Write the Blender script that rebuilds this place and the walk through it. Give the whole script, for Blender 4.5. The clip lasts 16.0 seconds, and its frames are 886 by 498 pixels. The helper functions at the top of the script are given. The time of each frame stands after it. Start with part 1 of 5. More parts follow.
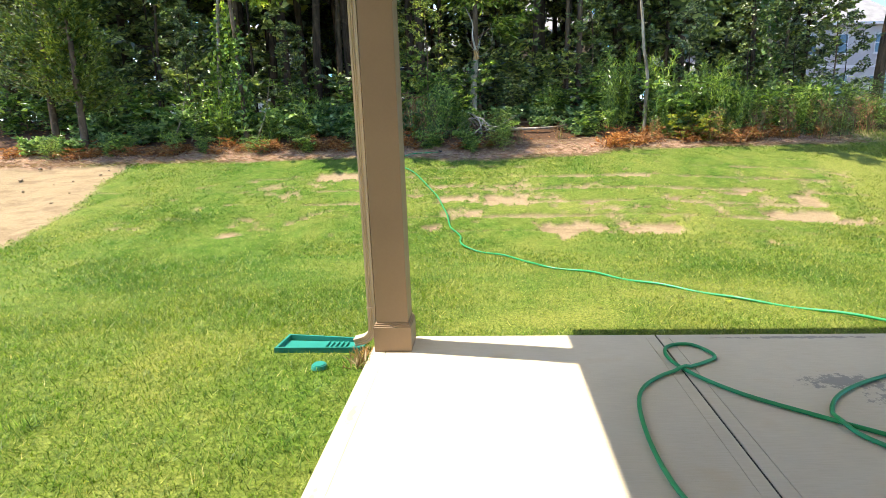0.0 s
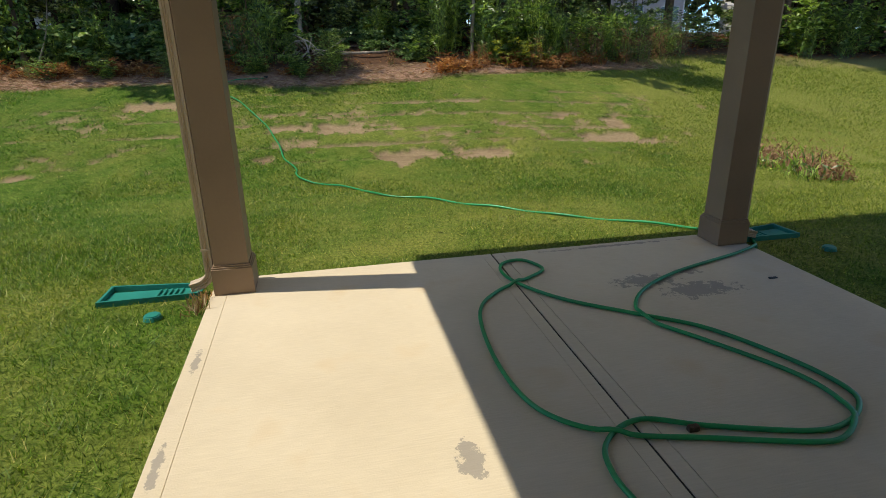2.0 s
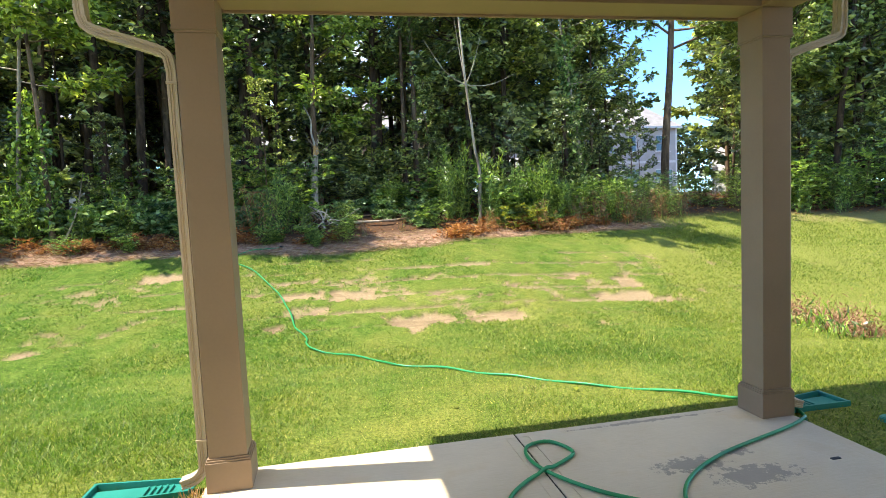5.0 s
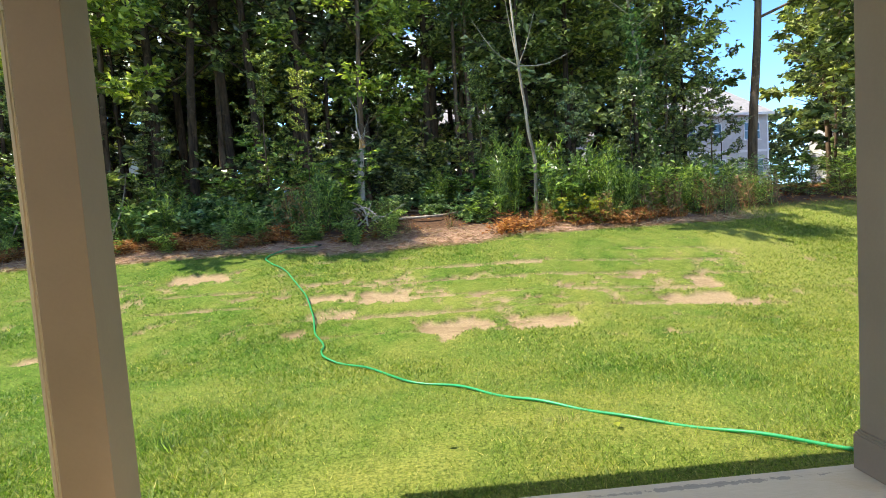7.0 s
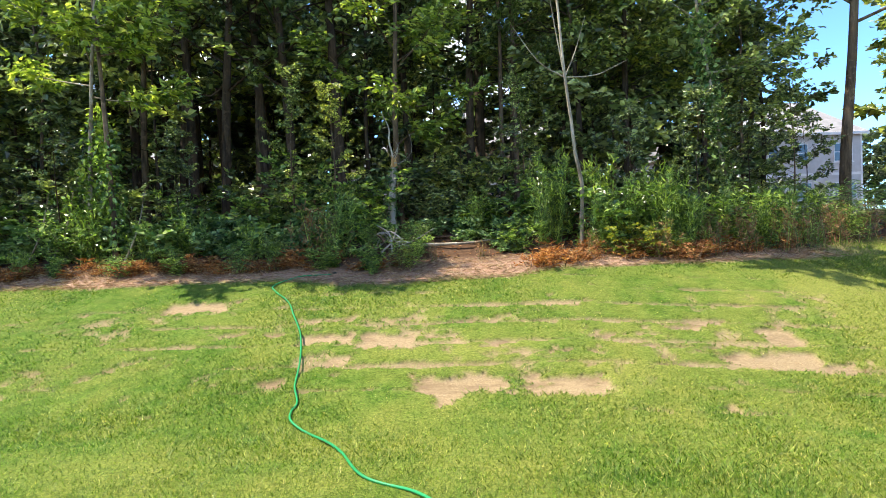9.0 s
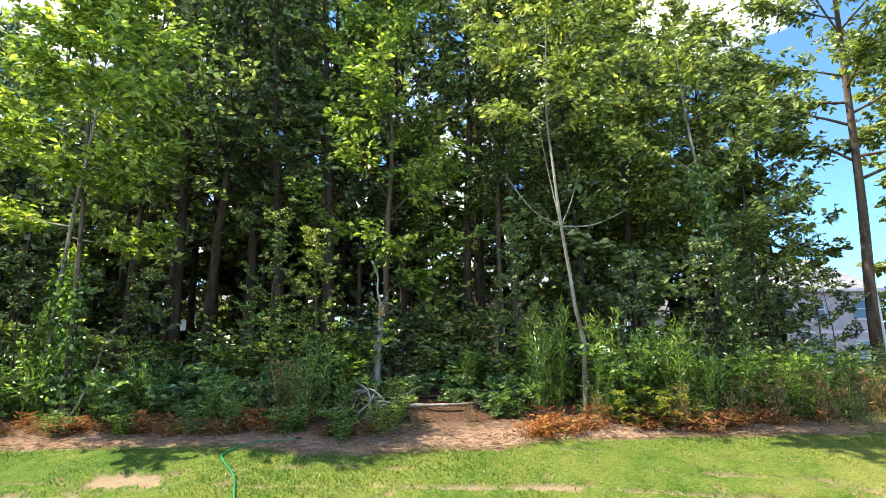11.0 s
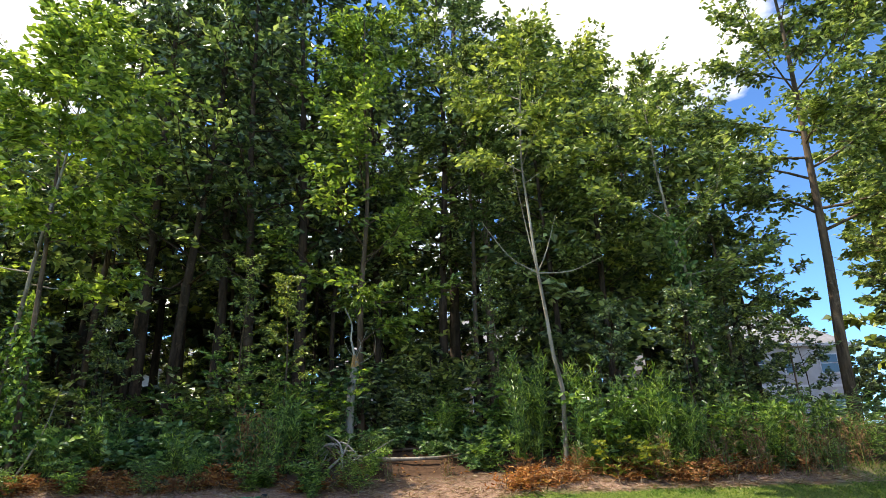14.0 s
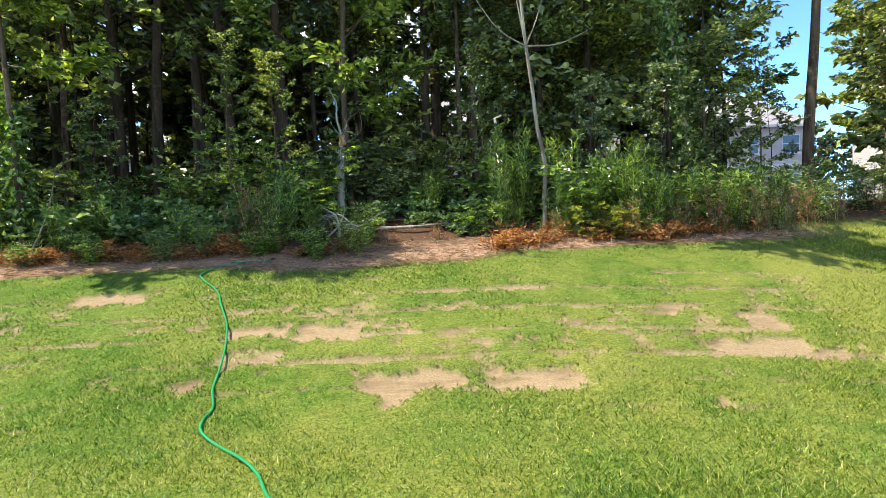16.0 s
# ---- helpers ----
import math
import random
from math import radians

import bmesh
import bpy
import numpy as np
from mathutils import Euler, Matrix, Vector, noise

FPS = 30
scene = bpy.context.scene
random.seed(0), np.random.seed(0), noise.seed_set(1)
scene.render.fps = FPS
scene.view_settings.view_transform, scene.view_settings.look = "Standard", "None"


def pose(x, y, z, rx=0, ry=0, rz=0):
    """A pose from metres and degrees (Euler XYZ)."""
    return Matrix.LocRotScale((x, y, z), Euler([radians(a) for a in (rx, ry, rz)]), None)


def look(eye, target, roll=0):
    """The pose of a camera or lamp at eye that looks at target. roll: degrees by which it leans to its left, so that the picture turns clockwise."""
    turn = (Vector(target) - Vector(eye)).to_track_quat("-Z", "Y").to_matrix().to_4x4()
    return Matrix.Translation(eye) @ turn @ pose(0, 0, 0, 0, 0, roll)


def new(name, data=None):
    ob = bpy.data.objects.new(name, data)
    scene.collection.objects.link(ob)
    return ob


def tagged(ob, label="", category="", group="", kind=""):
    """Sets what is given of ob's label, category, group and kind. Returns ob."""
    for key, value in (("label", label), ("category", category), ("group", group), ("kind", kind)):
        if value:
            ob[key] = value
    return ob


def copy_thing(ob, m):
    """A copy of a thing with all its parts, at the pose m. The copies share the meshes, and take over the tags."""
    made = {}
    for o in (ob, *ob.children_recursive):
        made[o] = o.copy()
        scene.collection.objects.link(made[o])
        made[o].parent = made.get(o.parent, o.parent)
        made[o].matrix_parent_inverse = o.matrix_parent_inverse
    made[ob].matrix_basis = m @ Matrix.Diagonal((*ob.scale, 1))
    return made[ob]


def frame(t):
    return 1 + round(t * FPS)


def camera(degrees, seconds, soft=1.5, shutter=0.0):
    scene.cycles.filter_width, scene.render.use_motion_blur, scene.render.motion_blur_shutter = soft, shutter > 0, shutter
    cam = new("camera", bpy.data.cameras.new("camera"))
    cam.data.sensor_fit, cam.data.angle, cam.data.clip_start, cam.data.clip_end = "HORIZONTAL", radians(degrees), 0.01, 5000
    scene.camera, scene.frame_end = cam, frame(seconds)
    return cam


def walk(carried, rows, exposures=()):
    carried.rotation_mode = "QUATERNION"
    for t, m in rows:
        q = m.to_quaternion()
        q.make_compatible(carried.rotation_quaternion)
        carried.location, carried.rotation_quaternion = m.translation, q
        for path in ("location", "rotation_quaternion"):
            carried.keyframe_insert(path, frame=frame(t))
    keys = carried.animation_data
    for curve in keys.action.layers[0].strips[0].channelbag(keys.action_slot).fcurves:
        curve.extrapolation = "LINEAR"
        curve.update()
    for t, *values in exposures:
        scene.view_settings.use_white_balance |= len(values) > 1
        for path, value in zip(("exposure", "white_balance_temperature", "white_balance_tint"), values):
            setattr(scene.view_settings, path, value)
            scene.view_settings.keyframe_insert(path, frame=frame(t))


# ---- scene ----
cam = camera(74.9, 16.0, soft=0.5)
PATH = [
    (0, (0.513, -3.581, 1.506), (0.36, -1.636, 1.067), -2.0),
    (0.5, (0.555, -3.523, 1.4), (0.553, -1.627, 0.763), -1.9),
    (1, (0.536, -3.537, 1.334), (0.671, -1.709, 0.533), -1.6),
    (1.5, (0.503, -3.56, 1.386), (0.779, -1.739, 0.609), -1.2),
    (2, (0.494, -3.583, 1.519), (0.875, -1.745, 0.831), -1.1),
    (2.5, (0.5, -3.61, 1.64), (0.955, -1.741, 1.092), -1.3),
    (3, (0.489, -3.611, 1.709), (0.973, -1.709, 1.321), -1.4),
    (3.5, (0.505, -3.597, 1.731), (0.989, -1.673, 1.483), -1.7),
    (4, (0.496, -3.591, 1.683), (0.974, -1.657, 1.514), -2.0),
    (4.2, (0.482, -3.592, 1.657), (0.949, -1.655, 1.491), -2.1),
    (6.3, (0.848, -2.647, 1.442), (1.061, -0.664, 1.301), -3.8),
    (6.5, (0.945, -2.569, 1.416), (1.138, -0.583, 1.277), -3.9),
    (7, (1.246, -2.366, 1.409), (1.37, -0.375, 1.263), -3.9),
    (7.5, (1.555, -2.137, 1.436), (1.608, -0.143, 1.284), -3.8),
    (8, (1.815, -1.868, 1.435), (1.818, 0.127, 1.288), -3.5),
    (8.2, (1.875, -1.734, 1.451), (1.854, 0.26, 1.306), -3.3),
    (10.3, (2.245, -0.158, 1.644), (2.101, 1.824, 1.87), -1.5),
    (10.5, (2.316, -0.106, 1.651), (2.172, 1.868, 1.937), -1.4),
    (11, (2.411, -0.02, 1.705), (2.293, 1.929, 2.136), -1.2),
    (11.5, (2.486, 0.004, 1.704), (2.434, 1.926, 2.254), -1.2),
    (12, (2.541, 0.017, 1.705), (2.595, 1.911, 2.346), -1.4),
    (12.5, (2.549, -0.014, 1.704), (2.69, 1.85, 2.416), -2.1),
    (13, (2.48, 0.029, 1.689), (2.624, 1.881, 2.43), -2.3),
    (13.5, (2.417, 0.101, 1.633), (2.484, 1.968, 2.348), -2.4),
    (14, (2.354, 0.139, 1.553), (2.333, 2.041, 2.17), -1.8),
    (14.5, (2.335, 0.128, 1.482), (2.237, 2.07, 1.946), -1.3),
    (15, (2.276, 0.069, 1.389), (2.142, 2.045, 1.664), -1.6),
    (15.5, (2.155, 0.018, 1.345), (2.029, 2.013, 1.413), -2.0),
    (16, (2.072, -0.13, 1.312), (2.115, 1.867, 1.211), -2.8),
]
EXPOSURES = [(t, stops + 0.3, 7350, 8) for t, stops in (
    (0, 1.25), (0.4, 0.8), (0.9, -0.05), (1.5, -0.2), (2.1, -0.15), (2.7, 0.6), (3.2, 1.05), (4.2, 1.25), (6.3, 1.1), (8.2, 1.05),
    (10.3, 1.2), (11.3, 1.12), (12.4, 0.52), (13.3, 0.3), (14.2, 0.7), (15, 1.0), (16, 1.0))]
walk(cam, [(t, look(eye, target, roll)) for t, eye, target, roll in PATH], EXPOSURES)

# ---- daylight: high sun from the side of the patio, blue sky with broken cloud ----
SUN_FROM = Vector((-1.0, 0.165, 1.63)).normalized()
sun = new("sun", bpy.data.lights.new("sun", "SUN"))
sun.data.energy, sun.data.angle, sun.data.color = 4.4, radians(0.53), (1.0, 0.95, 0.87)
sun.matrix_world = look(SUN_FROM * 50, (0, 0, 0))

world = bpy.data.worlds.new("sky")
scene.world = world
world.use_nodes = True
wn, wl = world.node_tree.nodes, world.node_tree.links
sky = wn.new("ShaderNodeTexSky")
sky.sky_type, sky.sun_disc = "NISHITA", False
sky.sun_elevation, sky.sun_rotation = math.asin(SUN_FROM.z), math.atan2(SUN_FROM.x, SUN_FROM.y)
sky.air_density, sky.dust_density, sky.ozone_density = 0.55, 0.0, 3.0
coord = wn.new("ShaderNodeTexCoord")
squash = wn.new("ShaderNodeMapping")
squash.inputs["Scale"].default_value = (1.0, 1.0, 2.2)
squash.inputs["Location"].default_value = (0.35, 0.1, 0.2)
puff = wn.new("ShaderNodeTexNoise")
puff.inputs["Scale"].default_value, puff.inputs["Detail"].default_value, puff.inputs["Roughness"].default_value = 2.1, 7, 0.55
cover = wn.new("ShaderNodeValToRGB")
cover.color_ramp.elements[0].position, cover.color_ramp.elements[1].position = 0.47, 0.56
bank = wn.new("ShaderNodeVectorMath")
bank.operation = "DISTANCE"
bank.inputs[1].default_value = (0.2, 0.68, 0.72)
heap = wn.new("ShaderNodeMapRange")
heap.inputs["From Min"].default_value, heap.inputs["From Max"].default_value = 0.1, 0.36
heap.inputs["To Min"].default_value, heap.inputs["To Max"].default_value = 0.2, -0.05
swell = wn.new("ShaderNodeMath")
swell.operation = "ADD"
cloud = wn.new("ShaderNodeMix")
cloud.data_type = "RGBA"
cloud.inputs["B"].default_value = (7.4, 7.5, 7.7, 1)
wl.new(coord.outputs["Generated"], squash.inputs["Vector"])
wl.new(squash.outputs["Vector"], puff.inputs["Vector"])
wl.new(coord.outputs["Generated"], bank.inputs[0])
wl.new(bank.outputs["Value"], heap.inputs["Value"])
wl.new(puff.outputs["Fac"], swell.inputs[0])
wl.new(heap.outputs["Result"], swell.inputs[1])
drift = swell
for way, reach in (((0.56, 0.8, 0.2), 0.3), ((-0.16, 0.72, 0.67), 0.16)):
    clear, thin_out, less = wn.new("ShaderNodeVectorMath"), wn.new("ShaderNodeMapRange"), wn.new("ShaderNodeMath")
    clear.operation, less.operation = "DISTANCE", "ADD"
    clear.inputs[1].default_value = way
    thin_out.inputs["From Min"].default_value, thin_out.inputs["From Max"].default_value = reach * 0.4, reach
    thin_out.inputs["To Min"].default_value, thin_out.inputs["To Max"].default_value = -0.14, 0.0
    wl.new(coord.outputs["Generated"], clear.inputs[0])
    wl.new(clear.outputs["Value"], thin_out.inputs["Value"])
    wl.new(drift.outputs[0], less.inputs[0])
    wl.new(thin_out.outputs["Result"], less.inputs[1])
    drift = less
wl.new(drift.outputs[0], cover.inputs["Fac"])
wl.new(cover.outputs["Color"], cloud.inputs["Factor"])
azure = wn.new("ShaderNodeMix")
azure.data_type, azure.blend_type = "RGBA", "MULTIPLY"
azure.inputs["Factor"].default_value = 1.0
azure.inputs["B"].default_value = (0.8, 1.2, 1.6, 1)
wl.new(sky.outputs["Color"], azure.inputs["A"])
wl.new(azure.outputs["Result"], cloud.inputs["A"])
wl.new(cloud.outputs["Result"], wn["Background"].inputs["Color"])
wn["Background"].inputs["Strength"].default_value = 0.15

# ---- materials ----


def material(name, rough=0.7, metal=0.0, spec=0.4):
    m = bpy.data.materials.new(name)
    m.use_nodes = True
    b = m.node_tree.nodes["Principled BSDF"]
    b.inputs["Roughness"].default_value, b.inputs["Metallic"].default_value = rough, metal
    b.inputs["Specular IOR Level"].default_value = spec
    return m, m.node_tree.nodes, m.node_tree.links, b


def noise_tex(n, l, scale, detail=4.0, rough=0.55, coords="Object", stretch=None):
    c = n.new("ShaderNodeTexCoord")
    t = n.new("ShaderNodeTexNoise")
    t.inputs["Scale"].default_value, t.inputs["Detail"].default_value, t.inputs["Roughness"].default_value = scale, detail, rough
    if stretch:
        mp = n.new("ShaderNodeMapping")
        mp.inputs["Scale"].default_value = stretch
        l.new(c.outputs[coords], mp.inputs["Vector"])
        l.new(mp.outputs["Vector"], t.inputs["Vector"])
    else:
        l.new(c.outputs[coords], t.inputs["Vector"])
    return t.outputs["Fac"]


def ramp(n, l, fac, stops):
    r = n.new("ShaderNodeValToRGB")
    while len(r.color_ramp.elements) < len(stops):
        r.color_ramp.elements.new(0.5)
    for e, (p, c) in zip(r.color_ramp.elements, stops):
        e.position, e.color = p, (*c, 1)
    l.new(fac, r.inputs["Fac"])
    return r.outputs["Color"]


def mix(n, l, fac, a, b, mode="MIX"):
    m = n.new("ShaderNodeMix")
    m.data_type, m.blend_type = "RGBA", mode
    for key, v in (("Factor", fac), ("A", a), ("B", b)):
        if isinstance(v, (int, float)):
            m.inputs[key].default_value = v
        elif isinstance(v, tuple):
            m.inputs[key].default_value = (*v, 1)
        else:
            l.new(v, m.inputs[key])
    return m.outputs["Result"]


def calc(n, l, op, a, b=0.0, c=None):
    m = n.new("ShaderNodeMath")
    m.operation = op
    for k, v in enumerate((a, b) if c is None else (a, b, c)):
        if isinstance(v, (int, float)):
            m.inputs[k].default_value = v
        else:
            l.new(v, m.inputs[k])
    return m.outputs[0]


def bump(n, l, b, height, strength=0.3, distance=0.01):
    k = n.new("ShaderNodeBump")
    k.inputs["Strength"].default_value, k.inputs["Distance"].default_value = strength, distance
    l.new(height, k.inputs["Height"])
    l.new(k.outputs["Normal"], b.inputs["Normal"])


def painted(name, colour, rough=0.5, grain=40, relief=0.15, spread=0.12):
    m, n, l, b = material(name, rough)
    lo, hi = tuple(v * (1 - spread) for v in colour), tuple(min(1, v * (1 + spread)) for v in colour)
    big = ramp(n, l, noise_tex(n, l, 1.7, 5), [(0.3, lo), (0.7, hi)])
    fine = noise_tex(n, l, grain, 3)
    l.new(mix(n, l, 0.12, big, ramp(n, l, fine, [(0.35, lo), (0.65, hi)])), b.inputs["Base Color"])
    bump(n, l, b, fine, relief, 0.004)
    return m


def foliage(name, dark, mid, light, rough=0.42, glow=0.35, spec=0.5):
    """Leaves that vary one by one and plant by plant; part of the light passes through them."""
    m, n, l, b = material(name, rough, spec=spec)
    geo, info = n.new("ShaderNodeNewGeometry"), n.new("ShaderNodeObjectInfo")
    leaf = ramp(n, l, geo.outputs["Random Per Island"], [(0.0, dark), (0.56, mid), (1.0, light)])
    plant = ramp(n, l, info.outputs["Random"], [(0.0, (0.7, 0.78, 0.75)), (0.5, (1, 1, 1)), (1.0, (1.2, 1.12, 0.8))])
    col = mix(n, l, 1.0, leaf, plant, "MULTIPLY")
    l.new(col, b.inputs["Base Color"])
    t = n.new("ShaderNodeBsdfTranslucent")
    l.new(mix(n, l, 1.0, col, (1.35, 1.45, 0.8), "MULTIPLY"), t.inputs["Color"])
    s = n.new("ShaderNodeMixShader")
    s.inputs["Fac"].default_value = glow
    l.new(b.outputs["BSDF"], s.inputs[1])
    l.new(t.outputs["BSDF"], s.inputs[2])
    l.new(s.outputs["Shader"], n["Material Output"].inputs["Surface"])
    return m


def bark(name, dark, light, scale=9):
    m, n, l, b = material(name, 0.9, spec=0.2)
    ridges = noise_tex(n, l, scale, 6, 0.65, stretch=(1, 1, 0.18))
    blotch = noise_tex(n, l, 1.6, 4)
    c = ramp(n, l, ridges, [(0.38, dark), (0.62, light)])
    c = mix(n, l, calc(n, l, "MULTIPLY", ramp(n, l, blotch, [(0.4, (1, 1, 1)), (0.55, (0, 0, 0))]), 0.55), c, tuple((a + v) / 2.6 for a, v in zip(dark, light)))
    lichen = ramp(n, l, noise_tex(n, l, 5.5, 5, 0.7), [(0.56, (0, 0, 0)), (0.64, (1, 1, 1))])
    l.new(mix(n, l, calc(n, l, "MULTIPLY", lichen, 0.6), c, tuple(min(0.75, 1.35 * v) for v in light)), b.inputs["Base Color"])
    bump(n, l, b, ridges, 0.8, 0.03)
    return m


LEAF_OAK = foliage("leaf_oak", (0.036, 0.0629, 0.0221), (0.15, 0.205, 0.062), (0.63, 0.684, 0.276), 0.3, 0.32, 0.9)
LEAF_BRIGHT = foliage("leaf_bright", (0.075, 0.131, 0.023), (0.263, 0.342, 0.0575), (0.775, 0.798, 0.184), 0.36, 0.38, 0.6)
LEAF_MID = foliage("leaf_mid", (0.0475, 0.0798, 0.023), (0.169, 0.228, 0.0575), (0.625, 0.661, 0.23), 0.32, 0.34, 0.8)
# darker leaves for the deep wood: its inner shade is put into the colour
LEAF_DEEP_SHADE = foliage("leaf_deep_shade", (0.0187, 0.0399, 0.0173), (0.0703, 0.114, 0.0431), (0.344, 0.414, 0.201), 0.3, 0.28, 0.9)
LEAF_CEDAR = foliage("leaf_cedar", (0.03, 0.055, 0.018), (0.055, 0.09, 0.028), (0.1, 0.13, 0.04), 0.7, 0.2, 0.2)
LEAF_SHRUB = foliage("leaf_shrub", (0.03, 0.07, 0.016), (0.13, 0.23, 0.045), (0.46, 0.6, 0.15), 0.34, 0.36, 0.7)
# lighter copy of the cedar leaf, with sunlight put into its colour
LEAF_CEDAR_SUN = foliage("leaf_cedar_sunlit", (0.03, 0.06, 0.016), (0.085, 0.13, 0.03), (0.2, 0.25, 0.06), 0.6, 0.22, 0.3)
LEAF_IVY = foliage("leaf_ivy", (0.0362, 0.087, 0.0319), (0.131, 0.239, 0.0798), (0.377, 0.493, 0.232), 0.33, 0.3)
LEAF_YELLOW = foliage("leaf_yellow", (0.116, 0.162, 0.0232), (0.209, 0.255, 0.0348), (0.418, 0.371, 0.058), 0.5, 0.4)
LEAF_DEAD = foliage("leaf_dead", (0.15, 0.05, 0.02), (0.33, 0.13, 0.05), (0.52, 0.3, 0.13), 0.8, 0.2, 0.15)
STRAW = foliage("straw", (0.23, 0.12, 0.07), (0.46, 0.29, 0.185), (0.68, 0.5, 0.34), 0.85, 0.15, 0.1)
BROWN_STRAW = foliage("brown_straw", (0.14, 0.07, 0.045), (0.29, 0.165, 0.105), (0.42, 0.28, 0.19), 0.85, 0.1, 0.1)
BARK_DARK = bark("bark_dark", (0.026, 0.018, 0.012), (0.1, 0.068, 0.045))
BARK_BROWN = bark("bark_brown", (0.05, 0.034, 0.022), (0.2, 0.138, 0.09), 7)
BARK_PALE = bark("bark_pale", (0.11, 0.085, 0.06), (0.46, 0.4, 0.31), 5)
BARK_SNAG = bark("bark_bleached", (0.2, 0.18, 0.15), (0.6, 0.55, 0.47), 6)
SPLINTER = bark("splintered_wood", (0.35, 0.19, 0.07), (0.62, 0.4, 0.18), 14)
TRIM_PAINT = painted("taupe_paint", (0.27, 0.185, 0.12), 0.55, 60, 0.1)
GUTTER_PAINT = painted("gutter_enamel", (0.5, 0.41, 0.31), 0.4, 30, 0.05)
# for the unseen house wall; kept pale to bounce light onto the shaded slab
SIDING = painted("siding_paint", (0.62, 0.56, 0.48), 0.6)
HOSE_GREEN = painted("green_vinyl", (0.008, 0.25, 0.085), 0.33, 50, 0.05, 0.2)
PLASTIC_GREEN = painted("green_plastic", (0.012, 0.2, 0.165), 0.4, 30, 0.06, 0.2)
BLACK_RUBBER = painted("black_rubber", (0.02, 0.02, 0.02), 0.6)
WHITE_SIDING = painted("white_vinyl_siding", (0.5, 0.49, 0.47), 0.55)
TAN_SIDING = painted("tan_siding", (0.5, 0.37, 0.22), 0.6)
GREEN_SIDING = painted("pale_green_siding", (0.5, 0.58, 0.52), 0.6)
SHINGLE = painted("grey_shingle", (0.27, 0.26, 0.26), 0.9, 25, 0.4, 0.2)
WHITE_TRIM = painted("white_trim", (0.7, 0.7, 0.68), 0.4)
WOOD_FENCE = painted("weathered_timber", (0.16, 0.1, 0.06), 0.85, 30, 0.3, 0.25)
m_, n_, l_, b_ = material("window_glass", 0.08, 0, 0.8)
b_.inputs["Base Color"].default_value = (0.02, 0.03, 0.035, 1)
PANE = m_

# lawn grass: blades differ one by one, and drift between lush and dry over metres
m_, n_, l_, b_ = material("grass_blade", 0.5, spec=0.3)
geo_ = n_.new("ShaderNodeNewGeometry")
blade_ = ramp(n_, l_, geo_.outputs["Random Per Island"], [(0.0, (0.02, 0.064, 0.007)), (0.45, (0.063, 0.163, 0.018)), (0.84, (0.15, 0.272, 0.042)), (1.0, (0.48, 0.43, 0.18))])
dry_ = n_.new("ShaderNodeAttribute")
dry_.attribute_name = "dry"
col_ = mix(n_, l_, dry_.outputs["Fac"], blade_, mix(n_, l_, 0.5, blade_, (0.28, 0.28, 0.05)))
col_ = mix(n_, l_, 1.0, col_, ramp(n_, l_, noise_tex(n_, l_, 5, 4, 0.6), [(0.34, (0.84, 0.9, 0.82)), (0.66, (1.14, 1.1, 1.08))]), "MULTIPLY")
# fine mottling that paints the shading between grass clumps into the colour
col_ = mix(n_, l_, 1.0, col_, ramp(n_, l_, noise_tex(n_, l_, 24, 4, 0.75), [(0.36, (0.36, 0.48, 0.34)), (0.5, (0.98, 0.98, 0.96)), (0.64, (1.75, 1.55, 1.5))]), "MULTIPLY")
l_.new(col_, b_.inputs["Base Color"])
tr_ = n_.new("ShaderNodeBsdfTranslucent")
l_.new(mix(n_, l_, 1.0, col_, (1.3, 1.5, 0.7), "MULTIPLY"), tr_.inputs["Color"])
sh_ = n_.new("ShaderNodeMixShader")
sh_.inputs["Fac"].default_value = 0.3
l_.new(b_.outputs["BSDF"], sh_.inputs[1])
l_.new(tr_.outputs["BSDF"], sh_.inputs[2])
l_.new(sh_.outputs["Shader"], n_["Material Output"].inputs["Surface"])
GRASS = m_

# ground: lawn thatch, bare sandy soil, straw mulch and forest litter, by the mesh's own cover attributes
m_, n_, l_, b_ = material("ground_cover", 0.95, spec=0.1)
fine_ = noise_tex(n_, l_, 42, 6, 0.8)
mid_ = noise_tex(n_, l_, 6, 5, 0.6)
big_ = noise_tex(n_, l_, 2.4, 8, 0.7, stretch=(0.6, 1.6, 1))
turf_ = mix(n_, l_, ramp(n_, l_, mid_, [(0.38, (0, 0, 0)), (0.62, (1, 1, 1))]), ramp(n_, l_, fine_, [(0.38, (0.013, 0.035, 0.004)), (0.6, (0.085, 0.165, 0.019))]),
            ramp(n_, l_, fine_, [(0.38, (0.03, 0.06, 0.009)), (0.62, (0.165, 0.245, 0.043))]))
def cover_of(name):
    a = n_.new("ShaderNodeAttribute")
    a.attribute_name = name
    return a.outputs["Fac"]
turf_ = mix(n_, l_, cover_of("dry"), turf_, ramp(n_, l_, fine_, [(0.38, (0.08, 0.1, 0.018)), (0.62, (0.32, 0.31, 0.08))]))
soil_ = mix(n_, l_, mid_, ramp(n_, l_, fine_, [(0.36, (0.11, 0.068, 0.036)), (0.6, (0.38, 0.295, 0.18))]), (0.28, 0.21, 0.122))
soil_ = mix(n_, l_, calc(n_, l_, "MULTIPLY", ramp(n_, l_, big_, [(0.48, (0, 0, 0)), (0.62, (1, 1, 1))]), 0.6), soil_, (0.15, 0.1, 0.06))
straw_ = ramp(n_, l_, noise_tex(n_, l_, 38, 6, 0.75), [(0.34, (0.13, 0.065, 0.042)), (0.5, (0.33, 0.205, 0.14)), (0.66, (0.52, 0.37, 0.27))])
